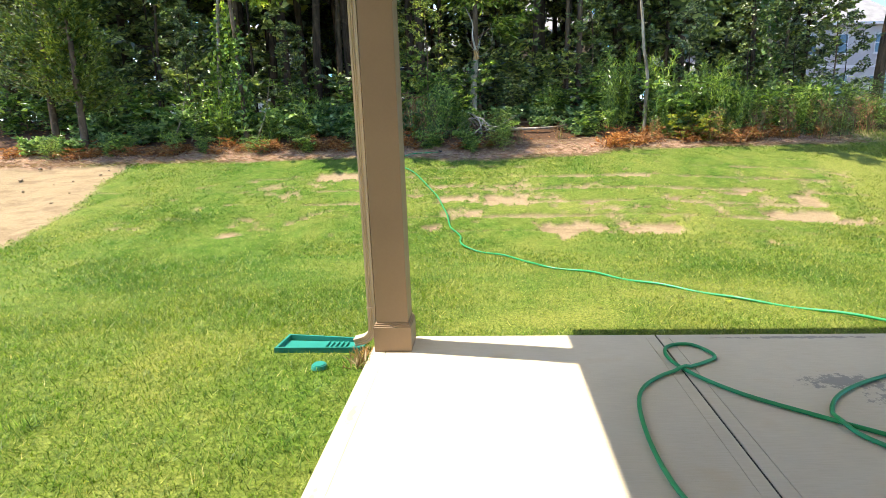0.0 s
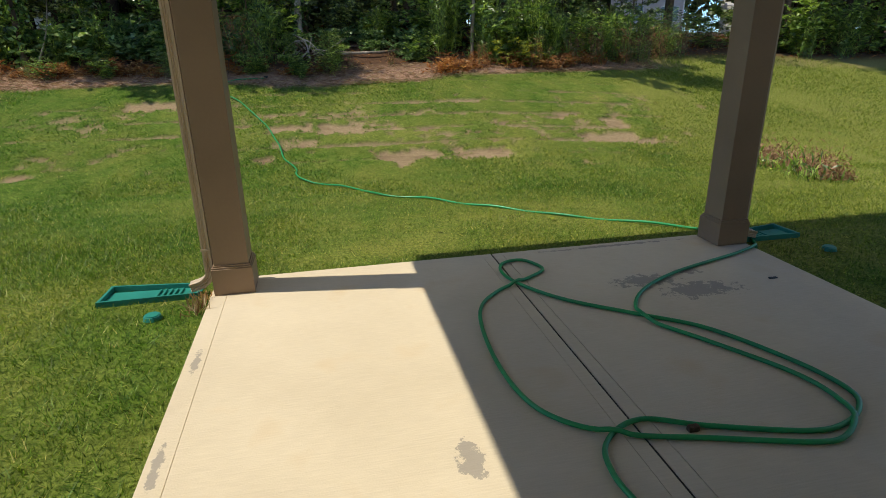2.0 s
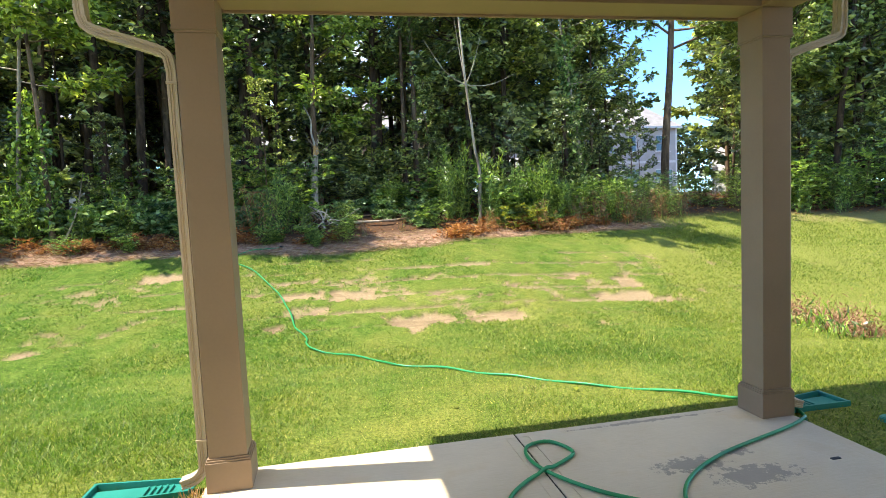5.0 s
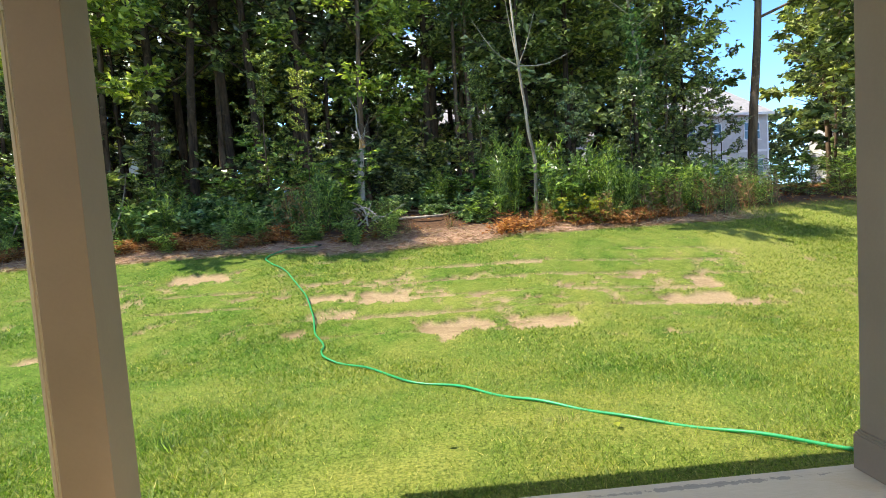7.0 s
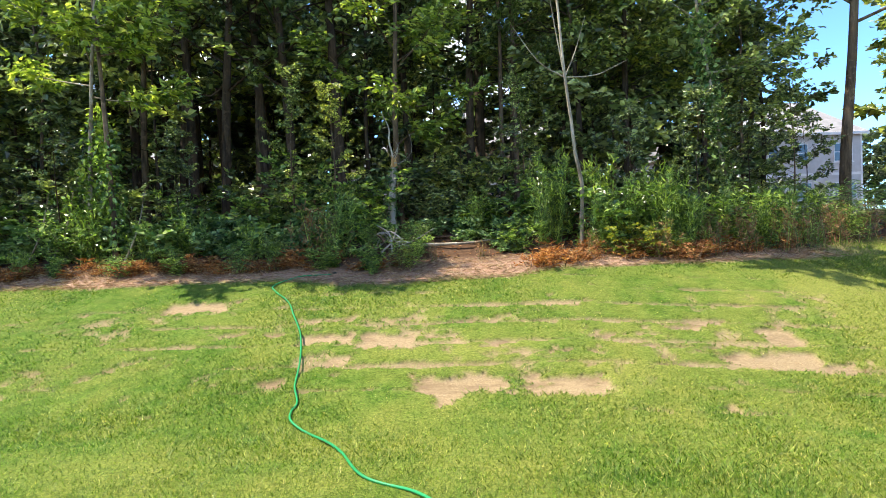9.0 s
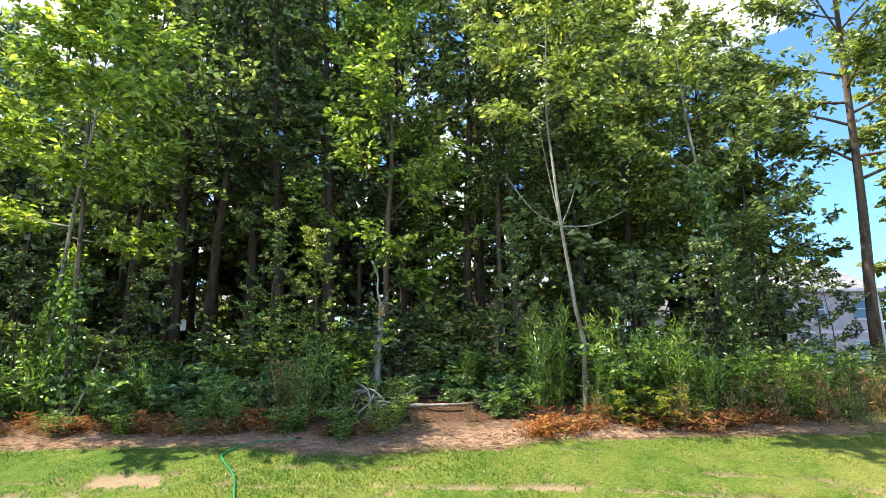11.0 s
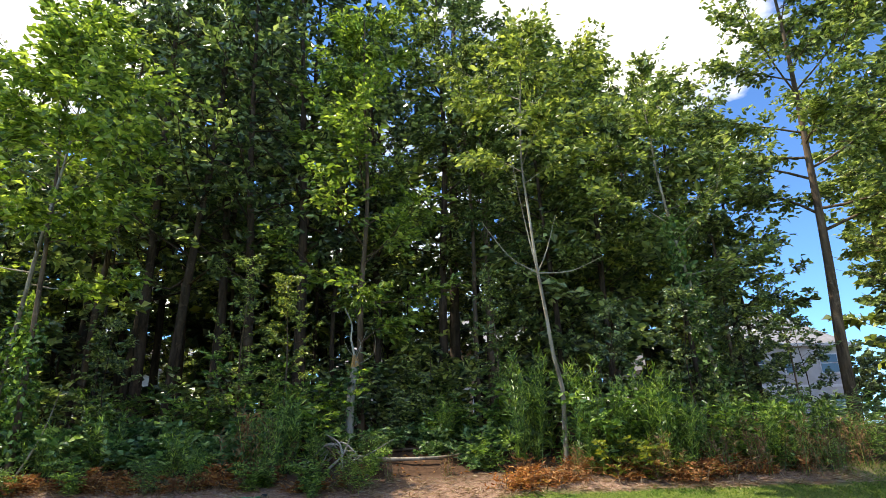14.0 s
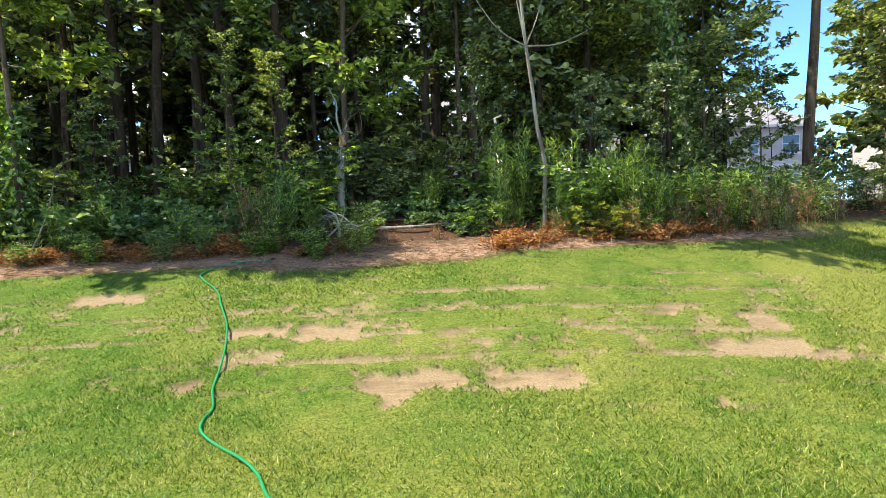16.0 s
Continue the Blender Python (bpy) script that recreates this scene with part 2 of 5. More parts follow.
litter_ = ramp(n_, l_, noise_tex(n_, l_, 14, 6, 0.75), [(0.3, (0.03, 0.018, 0.011)), (0.55, (0.09, 0.05, 0.03)), (0.8, (0.17, 0.1, 0.06))])
g_ = mix(n_, l_, cover_of("soil"), turf_, soil_)
g_ = mix(n_, l_, cover_of("mulch"), g_, straw_)
g_ = mix(n_, l_, cover_of("litter"), g_, litter_)
l_.new(g_, b_.inputs["Base Color"])
bump(n_, l_, b_, fine_, 0.6, 0.02)
GROUND = m_

# concrete: broom marks, rusty tints, and two dark worn scabs
m_, n_, l_, b_ = material("patio_concrete", 0.85, spec=0.25)
grit_ = noise_tex(n_, l_, 120, 3, 0.6, "Object")
broom_ = noise_tex(n_, l_, 26, 4, 0.6, "Object", (0.35, 5.0, 1))
blot_ = noise_tex(n_, l_, 1.3, 5, 0.6, "Object")
c_ = ramp(n_, l_, blot_, [(0.3, (0.53, 0.46, 0.335)), (0.7, (0.65, 0.575, 0.43))])
c_ = mix(n_, l_, 0.3, c_, ramp(n_, l_, broom_, [(0.3, (0.43, 0.36, 0.265)), (0.7, (0.63, 0.545, 0.42))]))
rust_ = ramp(n_, l_, noise_tex(n_, l_, 2.6, 3, 0.5, "Object"), [(0.6, (0, 0, 0)), (0.75, (1, 1, 1))])
c_ = mix(n_, l_, calc(n_, l_, "MULTIPLY", rust_, 0.4), c_, (0.5, 0.36, 0.2))
tc_ = n_.new("ShaderNodeTexCoord")
edge_ = noise_tex(n_, l_, 15, 7, 0.75, "Object")
total_ = None
for cx_, cy_, rx_, ry_ in ((2.5, -0.45, 0.3, 0.13), (2.75, -0.66, 0.34, 0.15), (2.86, -0.36, 0.13, 0.08), (0.95, -1.84, 0.07, 0.17), (-0.22, -0.8, 0.03, 0.16), (-0.23, -1.6, 0.03, 0.2), (2.6, 0.22, 0.7, 0.03)):
    mp_ = n_.new("ShaderNodeMapping")
    mp_.vector_type = "POINT"
    mp_.inputs["Location"].default_value = (-cx_ / rx_, -cy_ / ry_, 0)
    mp_.inputs["Scale"].default_value = (1 / rx_, 1 / ry_, 0)
    l_.new(tc_.outputs["Object"], mp_.inputs["Vector"])
    ln_ = n_.new("ShaderNodeVectorMath")
    ln_.operation = "LENGTH"
    l_.new(mp_.outputs["Vector"], ln_.inputs[0])
    inside_ = calc(n_, l_, "SUBTRACT", 1.0, ln_.outputs["Value"])
    total_ = inside_ if total_ is None else calc(n_, l_, "MAXIMUM", total_, inside_)
worn_ = calc(n_, l_, "ADD", calc(n_, l_, "MULTIPLY", calc(n_, l_, "MAXIMUM", total_, -1.0), 0.32), edge_)
worn_ = ramp(n_, l_, worn_, [(0.6, (0, 0, 0)), (0.64, (1, 1, 1))])
c_ = mix(n_, l_, calc(n_, l_, "MULTIPLY", worn_, 0.66), c_, (0.2, 0.19, 0.18))
l_.new(c_, b_.inputs["Base Color"])
bump(n_, l_, b_, calc(n_, l_, "ADD", grit_, broom_), 0.35, 0.004)
CONCRETE = m_
m_, n_, l_, b_ = material("joint_filler", 0.95)
l_.new(ramp(n_, l_, noise_tex(n_, l_, 60, 4), [(0.3, (0.02, 0.02, 0.018)), (0.7, (0.07, 0.06, 0.05))]), b_.inputs["Base Color"])
FILLER = m_
m_, n_, l_, b_ = material("dry_soil", 0.95, spec=0.1)
l_.new(ramp(n_, l_, noise_tex(n_, l_, 30, 6, 0.7), [(0.35, (0.24, 0.17, 0.1)), (0.65, (0.42, 0.32, 0.2))]), b_.inputs["Base Color"])
SOIL = m_

# ---- building helpers ----
rng = np.random.default_rng(7)


def part(name, bm, mat, parent=None, label=""):
    me = bpy.data.meshes.new(name)
    bm.to_mesh(me)
    bm.free()
    me.materials.append(mat)
    ob = new(name, me)
    if parent:
        ob.parent = parent
    return tagged(ob, label) if label else ob


def np_part(name, verts, quads, mat, parent=None, smooth=False):
    """One mesh from arrays of corners and four-cornered faces (a repeated last corner makes a triangle)."""
    me = bpy.data.meshes.new(name)
    verts, quads = np.asarray(verts, np.float32), np.asarray(quads, np.int32)
    k = quads.shape[1]
    me.vertices.add(len(verts))
    me.vertices.foreach_set("co", verts.ravel())
    me.loops.add(quads.size)
    me.loops.foreach_set("vertex_index", quads.ravel())
    me.polygons.add(len(quads))
    me.polygons.foreach_set("loop_start", np.arange(0, quads.size, k, dtype=np.int32))
    me.polygons.foreach_set("use_smooth", np.full(len(quads), smooth))
    me.update(calc_edges=True)
    me.materials.append(mat)
    ob = new(name, me)
    if parent:
        ob.parent = parent
    return ob


def base(name, m=None, label="", category="", group="", kind=""):
    ob = new(name)
    ob.empty_display_size = 0.1
    if m is not None:
        ob.matrix_world = m
    return tagged(ob, label, category, group, kind)


def box(x0, y0, z0, x1, y1, z1, bevel=0.0, bm=None):
    bm = bm or bmesh.new()
    made = bmesh.ops.create_cube(bm, size=1, matrix=Matrix.Translation(((x0 + x1) / 2, (y0 + y1) / 2, (z0 + z1) / 2)) @ Matrix.Diagonal((x1 - x0, y1 - y0, z1 - z0, 1)))
    if bevel:
        edges = {e for v in made["verts"] for e in v.link_edges}
        bmesh.ops.bevel(bm, geom=list(edges), offset=bevel, segments=2, affect="EDGES", profile=0.6)
    return bm


def smooth_line(points, step):
    """A rounded line through points, with corners about step apart."""
    p = np.asarray(points, float)
    q = np.vstack([2 * p[0] - p[1], p, 2 * p[-1] - p[-2]])
    out = []
    for i in range(1, len(q) - 2):
        k = max(1, int(np.ceil(np.linalg.norm(q[i + 1] - q[i]) / step)))
        for t in np.arange(k) / k:
            out.append(0.5 * (2 * q[i] + (q[i + 1] - q[i - 1]) * t + (2 * q[i - 1] - 5 * q[i] + 4 * q[i + 1] - q[i + 2]) * t**2 + (3 * q[i] - q[i - 1] - 3 * q[i + 1] + q[i + 2]) * t**3))
    return np.vstack([out, p[-1]])


def tube(line, radii, sides=6, flat=None):
    """Corners and faces of a round tube (or, with flat = (a, b), a rectangular one) along a line."""
    p = np.asarray(line, float)
    d = np.gradient(p, axis=0)
    d /= np.linalg.norm(d, axis=1, keepdims=True) + 1e-9
    ref = np.array([0.0, 1.0, 0.0]) if flat or abs(d[0][2]) > 0.7 else np.array([0.0, 0.0, 1.0])
    u = np.cross(d, ref)
    u /= np.linalg.norm(u, axis=1, keepdims=True) + 1e-9
    v = np.cross(d, u)
    if flat:
        a, b = flat
        side = [-1.0, -0.5, -0.4, -0.1, 0.0, 0.1, 0.4, 0.5]
        dent = [1.0, 1.0, 0.86, 0.86, 1.0, 0.86, 0.86, 1.0]
        ring = np.array([(a * u, -b * w) for u, w in zip(side, dent)] + [(a * w, b * u) for u, w in zip(side, dent)]
                        + [(-a * u, b * w) for u, w in zip(side, dent)] + [(-a * w, -b * u) for u, w in zip(side, dent)])
        sides = len(ring)
    else:
        ang = np.arange(sides) * 2 * np.pi / sides
        ring = np.stack([np.cos(ang), np.sin(ang)], 1)
    r = np.broadcast_to(np.asarray(radii, float), (len(p),))[:, None, None]
    verts = p[:, None] + r * (ring[None, :, :1] * u[:, None] + ring[None, :, 1:] * v[:, None])
    i, j = np.meshgrid(np.arange(len(p) - 1), np.arange(sides), indexing="ij")
    k = (j + 1) % sides
    quads = np.stack([i * sides + j, i * sides + k, (i + 1) * sides + k, (i + 1) * sides + j], -1).reshape(-1, 4)
    return verts.reshape(-1, 3), quads


def joined(pieces):
    vs, qs, at = [], [], 0
    for v, q in pieces:
        vs.append(v)
        qs.append(q + at)
        at += len(v)
    return np.vstack(vs), np.vstack(qs)


def leaves(p, d, length, width=0.55, tilt=0.5, fold=0.1):
    """Folded pointed leaves at places p that point along d."""
    k = len(p)
    d = d / (np.linalg.norm(d, axis=1, keepdims=True) + 1e-9)
    up = np.tile([0.0, 0.0, 1.0], (k, 1)) + rng.normal(0, tilt, (k, 3))
    s = np.cross(d, up)
    s /= np.linalg.norm(s, axis=1, keepdims=True) + 1e-9
    n = np.cross(s, d)
    ln = np.broadcast_to(np.asarray(length, float), (k,))[:, None] * rng.uniform(0.65, 1.25, (k, 1))
    a = p
    b = p + d * ln * 0.45 + s * ln * width * 0.5 + n * ln * fold
    c = p + d * ln - n * ln * fold
    e = p + d * ln * 0.45 - s * ln * width * 0.5 + n * ln * fold
    return np.stack([a, b, c, e], 1).reshape(-1, 3), np.arange(4 * k).reshape(-1, 4)


def rise(x, y):
    """Height of the ground: a shallow swale beyond the patio, then a bank up to the woods."""
    x, y = np.asarray(x, float), np.asarray(y, float)
    z = np.interp(y, [-60, -3, 0.2, 2, 4.2, 5.4, 6.6, 7.8, 9.4, 12.3, 16, 24, 60, 400], [-0.035, -0.035, -0.035, -0.15, -0.30, -0.17, 0.12, 0.44, 0.82, 1.5, 1.9, 2.0, 2.0, 2.0])
    return z - np.clip((y - 1) / 4, 0, 1) * 0.06 * np.maximum(0, np.minimum(x, 16) - 3.5)


LATTICE = np.random.default_rng(3).uniform(-1, 1, (256, 256))


def wobble(x, y, s, seed=0.0):
    """Smooth random unevenness between about -1 and 1, for outlines and covers."""
    out = 0.0
    for k, gain in ((1.0, 0.75), (2.17, 0.45)):
        u, v = np.asarray(x) * s * k * 0.32 + 17.3 * seed + 300, np.asarray(y) * s * k * 0.32 + 9.1 * seed + 300
        i, j = np.floor(u).astype(int), np.floor(v).astype(int)
        f, g = u - i, v - j
        f, g = f * f * (3 - 2 * f), g * g * (3 - 2 * g)
        at = lambda a, b: LATTICE[(i + a) % 256, (j + b) % 256]
        out = out + gain * ((at(0, 0) * (1 - f) + at(1, 0) * f) * (1 - g) + (at(0, 1) * (1 - f) + at(1, 1) * f) * g)
    return out

# ---- ground ----
BARE = [(1.86, 5.27, 0.56, 0.24), (1.72, 4.9, 0.12, 0.22), (2.98, 5.19, 0.44, 0.27), (5.5, 5.86, 0.6, 0.22), (6.2, 5.7, 0.4, 0.12), (4.56, 4.66, 0.14, 0.09),
        (-0.45, 5.42, 0.17, 0.12), (-1.25, 6.82, 0.5, 0.04), (0.02, 6.6, 0.36, 0.15), (0.85, 6.5, 0.38, 0.2), (1.55, 6.55, 0.2, 0.1), (-2.35, 7.85, 0.58, 0.22), (0.3, 6.0, 0.18, 0.15),
        (5.9, 6.6, 0.22, 0.25), (5.2, 6.95, 0.25, 0.1), (4.6, 6.75, 0.4, 0.06), (3.9, 6.5, 0.5, 0.04), (3.0, 6.05, 0.5, 0.03), (0.75, 7.15, 0.35, 0.06), (2.0, 7.0, 0.3, 0.06), (3.3, 7.55, 0.4, 0.04),
        (-3.6, 5.2, 0.14, 0.1), (-0.1, 7.25, 0.4, 0.04), (4.7, 6.15, 0.7, 0.03), (2.4, 6.3, 0.25, 0.07)]
MULCH_X, MULCH_Y = [-30, -5, -1.5, 0.5, 2.8, 3.6, 6.3, 8, 12, 19, 40], [9.4, 9.05, 9.0, 8.65, 8.8, 9.1, 9.7, 10.0, 10.9, 11.0, 11.2]


def step_in(d, soft):
    return np.clip(0.5 - d / (2 * soft), 0, 1)


def seam_at(x, y):
    """Gaps between the laid rolls of sod: long rows about 0.6 m apart, open here and there, wider where the sod has shrunk."""
    line = y + 0.028 * x + 0.05 * wobble(x, y * 0.2, 1.7, 21)
    row = np.floor((line - 3.1) / 0.61)
    d = np.abs(line - 3.1 - (row + 0.5) * 0.61)
    gape = 0.06 * wobble(x, row * 7.3, 3.6, 22) + 0.035 * wobble(x, row * 3.1, 11, 23) + 0.035 * wobble(x, y, 30, 24)
    far = np.interp(line, [3.6, 5.0, 6.0, 7.6, 8.4], [-0.05, -0.01, 0.04, 0.04, 0.0]) + np.interp(x, [-4, -1.5, 0, 6.6, 7.6], [-0.06, -0.02, 0.0, 0.0, -0.08])
    return step_in(d - gape - far, 0.018)


def bare_at(x, y):
    jag = 0.1 * wobble(x, y, 13, 1) + 0.1 * wobble(x, y, 42, 2)
    s = np.zeros_like(x)
    for cx, cy, hx, hy in BARE:
        s = np.maximum(s, step_in(np.maximum(np.abs(x - cx) - hx, np.abs(y - cy) - hy) + jag, 0.02))
    sand = step_in(np.maximum(x + 7.2 + 0.25 * (y - 6.5) * 0.2, np.abs(y - 6.9) - 2.3) + 0.25 * wobble(x, y, 2.2, 3) + jag, 0.15)
    s = np.maximum(s, seam_at(x, y) * 0.85)
    thin = step_in(0.51 - (0.6 * wobble(x, y, 7, 4) + 0.6 * wobble(x, y, 22, 15)) * np.clip(1.5 - np.abs(y - 6.7) / 1.9, 0.45, 1.1), 0.14) * (x > -6) * (x < 9)
    return np.clip(np.maximum(np.maximum(s, sand), 0.75 * thin), 0, 1)


def mulch_at(x, y):
    lower = np.interp(x, MULCH_X, MULCH_Y) + 0.14 * wobble(x, y, 3.1, 5) + 0.07 * wobble(x, y, 11, 6)
    right = np.clip((10.2 - x) / 2.0, 0.0, 1)
    return step_in(lower - y, 0.12) * np.maximum(right, 0.25 * (x > 12))


def litter_at(x, y):
    upper = np.interp(x, MULCH_X, MULCH_Y) + np.interp(x, [-6, 0.2, 1, 3, 4, 8], [1.0, 1.0, 0.95, 0.95, 0.8, 0.9]) + 0.2 * wobble(x, y, 2.3, 7)
    return step_in(upper - y, 0.35)


def dry_at(x, y):
    right = step_in(np.interp(y, [0.5, 3.1, 5.3, 6.6, 7.8, 9.2, 10.2], [4.4, 5.5, 6.6, 6.9, 7.0, 7.3, 8.1]) - x + 0.22 * wobble(x, y, 2.3, 8), 0.22) * 0.6 * (y > 0.5)
    return np.clip(right + 0.22 + 0.25 * wobble(x, y, 0.8, 9) + 0.3 * wobble(x, y, 4.1, 10) + 0.25 * wobble(x, y, 13, 14), 0, 0.72)


def axis_steps(*runs):
    out = [np.arange(a, b, s) for a, b, s in runs]
    return np.concatenate(out + [np.array([runs[-1][1]])])


gx = axis_steps((-400, -40, 40), (-40, -12, 2), (-12, -3.6, 0.12), (-3.6, 7.2, 0.06), (7.2, 12, 0.15), (12, 40, 2), (40, 400, 40))
gy = axis_steps((-60, -6, 6), (-6, 0.2, 0.2), (0.2, 4.4, 0.1), (4.4, 9.9, 0.04), (9.9, 13, 0.15), (13, 40, 1.5), (40, 400, 40))
X, Y = np.meshgrid(gx, gy, indexing="ij")
Z = rise(X, Y) + 0.018 * wobble(X, Y, 1.9, 11) * (Y > 0.6) - 0.045 * bare_at(X, Y) + 0.035 * wobble(X, Y, 5.5, 31) * ((X < -6.8) & (Y > 4.2) & (Y < 9.6))
a, b = np.meshgrid(np.arange(len(gx) - 1), np.arange(len(gy) - 1), indexing="ij")
quads = np.stack([a * len(gy) + b, (a + 1) * len(gy) + b, (a + 1) * len(gy) + b + 1, a * len(gy) + b + 1], -1).reshape(-1, 4)
ground = np_part("ground", np.stack([X, Y, Z], -1).reshape(-1, 3), quads, GROUND, smooth=True)
tagged(ground, "sloping back lawn with bare sandy patches, straw mulch and leaf litter", "ground", kind="structure")
for key, at in (("soil", bare_at), ("mulch", mulch_at), ("litter", litter_at), ("dry", dry_at)):
    ground.data.attributes.new(key, "FLOAT", "POINT").data.foreach_set("value", at(X, Y).ravel().astype(np.float32))


def grass_field(name, x0, y0, x1, y1, per_m2, height, width, label):
    """Single blades, missing where the soil is bare."""
    k = int((x1 - x0) * (y1 - y0) * per_m2)
    x, y = rng.uniform(x0, x1, k), rng.uniform(y0, y1, k)
    keep = ~((x > -0.29) & (x < 3.62) & (y < 0.29)) & ~((np.abs(y - 0.18) < 0.11) & ((np.abs(x + 0.66) < 0.3) | (np.abs(x - 3.9) < 0.27))) & (rng.random(k) > np.maximum(bare_at(x, y) * 1.15, np.maximum(mulch_at(x, y), litter_at(x, y)) * 1.02))
    x, y = x[keep], y[keep]
    k = len(x)
    p = np.stack([x, y, rise(x, y) - 0.012], 1)
    lush = (0.9 + 0.12 * wobble(x, y, 3.4, 12) + 0.12 * wobble(x, y, 19, 13))[:, None]
    h = height * rng.uniform(0.5, 1.25, (k, 1)) * np.clip(lush, 0.45, 1.4)
    ang = rng.uniform(0, 2 * np.pi, k)
    side = np.stack([np.cos(ang), np.sin(ang), 0 * ang], 1) * width * rng.uniform(0.6, 1.3, (k, 1))
    lean = rng.normal(0, 0.8, (k, 3)) * h
    tip = p + lean * [1, 1, 0] + np.concatenate([0 * h, 0 * h, h], 1)
    ob = np_part(name, np.stack([p - side, p + side, tip], 1).reshape(-1, 3), np.arange(3 * k).reshape(-1, 3), GRASS)
    ob.data.attributes.new("dry", "FLOAT", "POINT").data.foreach_set("value", np.repeat(dry_at(x, y), 3).astype(np.float32))
    return tagged(ob, label, "grass", kind="stuff")


TURF = "short mown green lawn grass with dry blades"
grass_field("lawn_grass", -4.2, 0.22, 6.5, 3.0, 5300, 0.045, 0.0035, TURF)
grass_field("lawn_grass", -5.0, 3.0, 8.5, 6.2, 2800, 0.042, 0.0055, TURF)
grass_field("lawn_grass", -9.0, 6.2, 11.0, 9.9, 1500, 0.038, 0.008, TURF)
grass_field("lawn_grass", -4.2, -3.2, -0.27, 0.22, 5600, 0.045, 0.0035, TURF)
grass_field("lawn_grass", -9.0, 0.22, -4.2, 6.2, 1400, 0.05, 0.006, TURF)
grass_field("lawn_grass", 6.5, 0.22, 14.0, 3.0, 1200, 0.05, 0.007, TURF)
grass_field("lawn_grass", 8.5, 3.0, 16.0, 12.0, 850, 0.055, 0.009, TURF)
grass_field("lawn_grass", 3.58, -3.5, 6.5, 0.22, 3000, 0.045, 0.004, TURF)

grass_field("lawn_grass", -4.2, -4.7, -0.27, -3.2, 2500, 0.045, 0.004, TURF)
grass_field("lawn_grass", -9.0, -4.7, -4.2, 0.22, 900, 0.045, 0.006, TURF)
grass_field("lawn_grass", 6.5, -4.7, 12.0, 0.22, 600, 0.045, 0.007, TURF)

# ---- patio slab: two pours with a filled joint, and tooled margins ----
X0, X1, Y0, Y1, JOINT = -0.275, 3.6, -4.7, 0.285, 1.66
patio = base("patio", label="pale broom-finished concrete patio with dark worn patches", category="patio", kind="structure")
for n_x0, n_x1 in ((X0, JOINT - 0.006), (JOINT + 0.006, X1)):
    left = n_x0 == X0
    inner0, inner1 = n_x0 + (0.1 if left else 0.07), n_x1 - (0.07 if left else 0.1)
    part("slab", box(inner0 + 0.002, Y0, -0.14, inner1 - 0.002, Y1 - 0.062, 0.0, 0.002), CONCRETE, patio)
    part("slab_margin", box(n_x0, Y0, -0.14, inner0, Y1 - 0.062, -0.0015, 0.003), CONCRETE, patio)
    part("slab_margin", box(inner1, Y0, -0.14, n_x1, Y1 - 0.062, -0.0015, 0.003), CONCRETE, patio)
    part("slab_margin", box(n_x0, Y1 - 0.06, -0.14, n_x1, Y1, -0.0015, 0.004), CONCRETE, patio)
part("joint_strip", box(JOINT - 0.006, Y0, -0.13, JOINT + 0.006, Y1, -0.008), FILLER, patio, "dark filled joint")
part("drain_plug", box(3.28, -0.63, -0.004, 3.34, -0.605, 0.004, 0.003), BLACK_RUBBER, patio, "small dark slot in the concrete")


# ---- porch posts ----
def porch_post(x, y):
    """A boxed square column: plinth, stepped trim, shaft, neck mould and capital."""
    ob = base("porch_post", pose(x, y, 0), "square taupe painted porch post with stepped base", "post", "porch posts")

    def ring(name, half, z0, z1, bevel=0.002):
        part(name, box(-half, -half, z0, half, half, z1, bevel), TRIM_PAINT, ob)

    ring("plinth", 0.125, 0.0, 0.172, 0.003)
    ring("base_moulding", 0.12, 0.172, 0.184)
    ring("base_moulding", 0.113, 0.184, 0.196)
    ring("shaft", 0.105, 0.196, 2.555, 0.003)
    ring("neck_moulding", 0.112, 2.555, 2.567)
    ring("neck_moulding", 0.119, 2.567, 2.582)
    ring("capital", 0.115, 2.582, 2.75)
    return ob


porch_post(-0.125, 0.125)
porch_post(3.475, 0.125)


# ---- porch roof ----
porch = base("porch_roof", label="taupe painted porch beams, soffit and shingled hip roof", category="porch roof", kind="structure")
part("front_beam", box(0.0, 0.0, 2.75, 3.35, 0.25, 3.06, 0.003), TRIM_PAINT, porch)
part("beam_trim", box(-0.25, 0.25, 2.735, 3.6, 0.268, 3.06, 0.002), TRIM_PAINT, porch)
for x in (-0.25, 3.35):
    part("side_beam", box(x, -4.7, 2.752, x + 0.25, 0.25, 3.06, 0.003), TRIM_PAINT, porch)
part("ceiling", box(0.0, -4.7, 3.02, 3.35, 0.0, 3.05), TRIM_PAINT, porch)
for x0, x1, y0, y1 in ((-0.66, -0.25, -4.7, 0.72), (3.6, 4.07, -4.7, 0.72), (-0.25, 3.6, 0.27, 0.72)):
    for k in range(4):
        if x1 - x0 < 1:
            w = (x1 - x0) / 4
            part("soffit_panel", box(x0 + k * w, y0, 3.0, x0 + (k + 1) * w - 0.006, y1, 3.015, 0.002), GUTTER_PAINT, porch)
        else:
            w = (y1 - y0) / 4
            part("soffit_panel", box(x0, y0 + k * w, 3.0, x1, y0 + (k + 1) * w - 0.006, 3.015, 0.002), GUTTER_PAINT, porch)
part("fascia", box(-0.682, 0.72, 2.985, 4.09, 0.742, 3.14), TRIM_PAINT, porch)
part("fascia", box(-0.682, -4.7, 2.985, -0.662, 0.72, 3.14), TRIM_PAINT, porch)
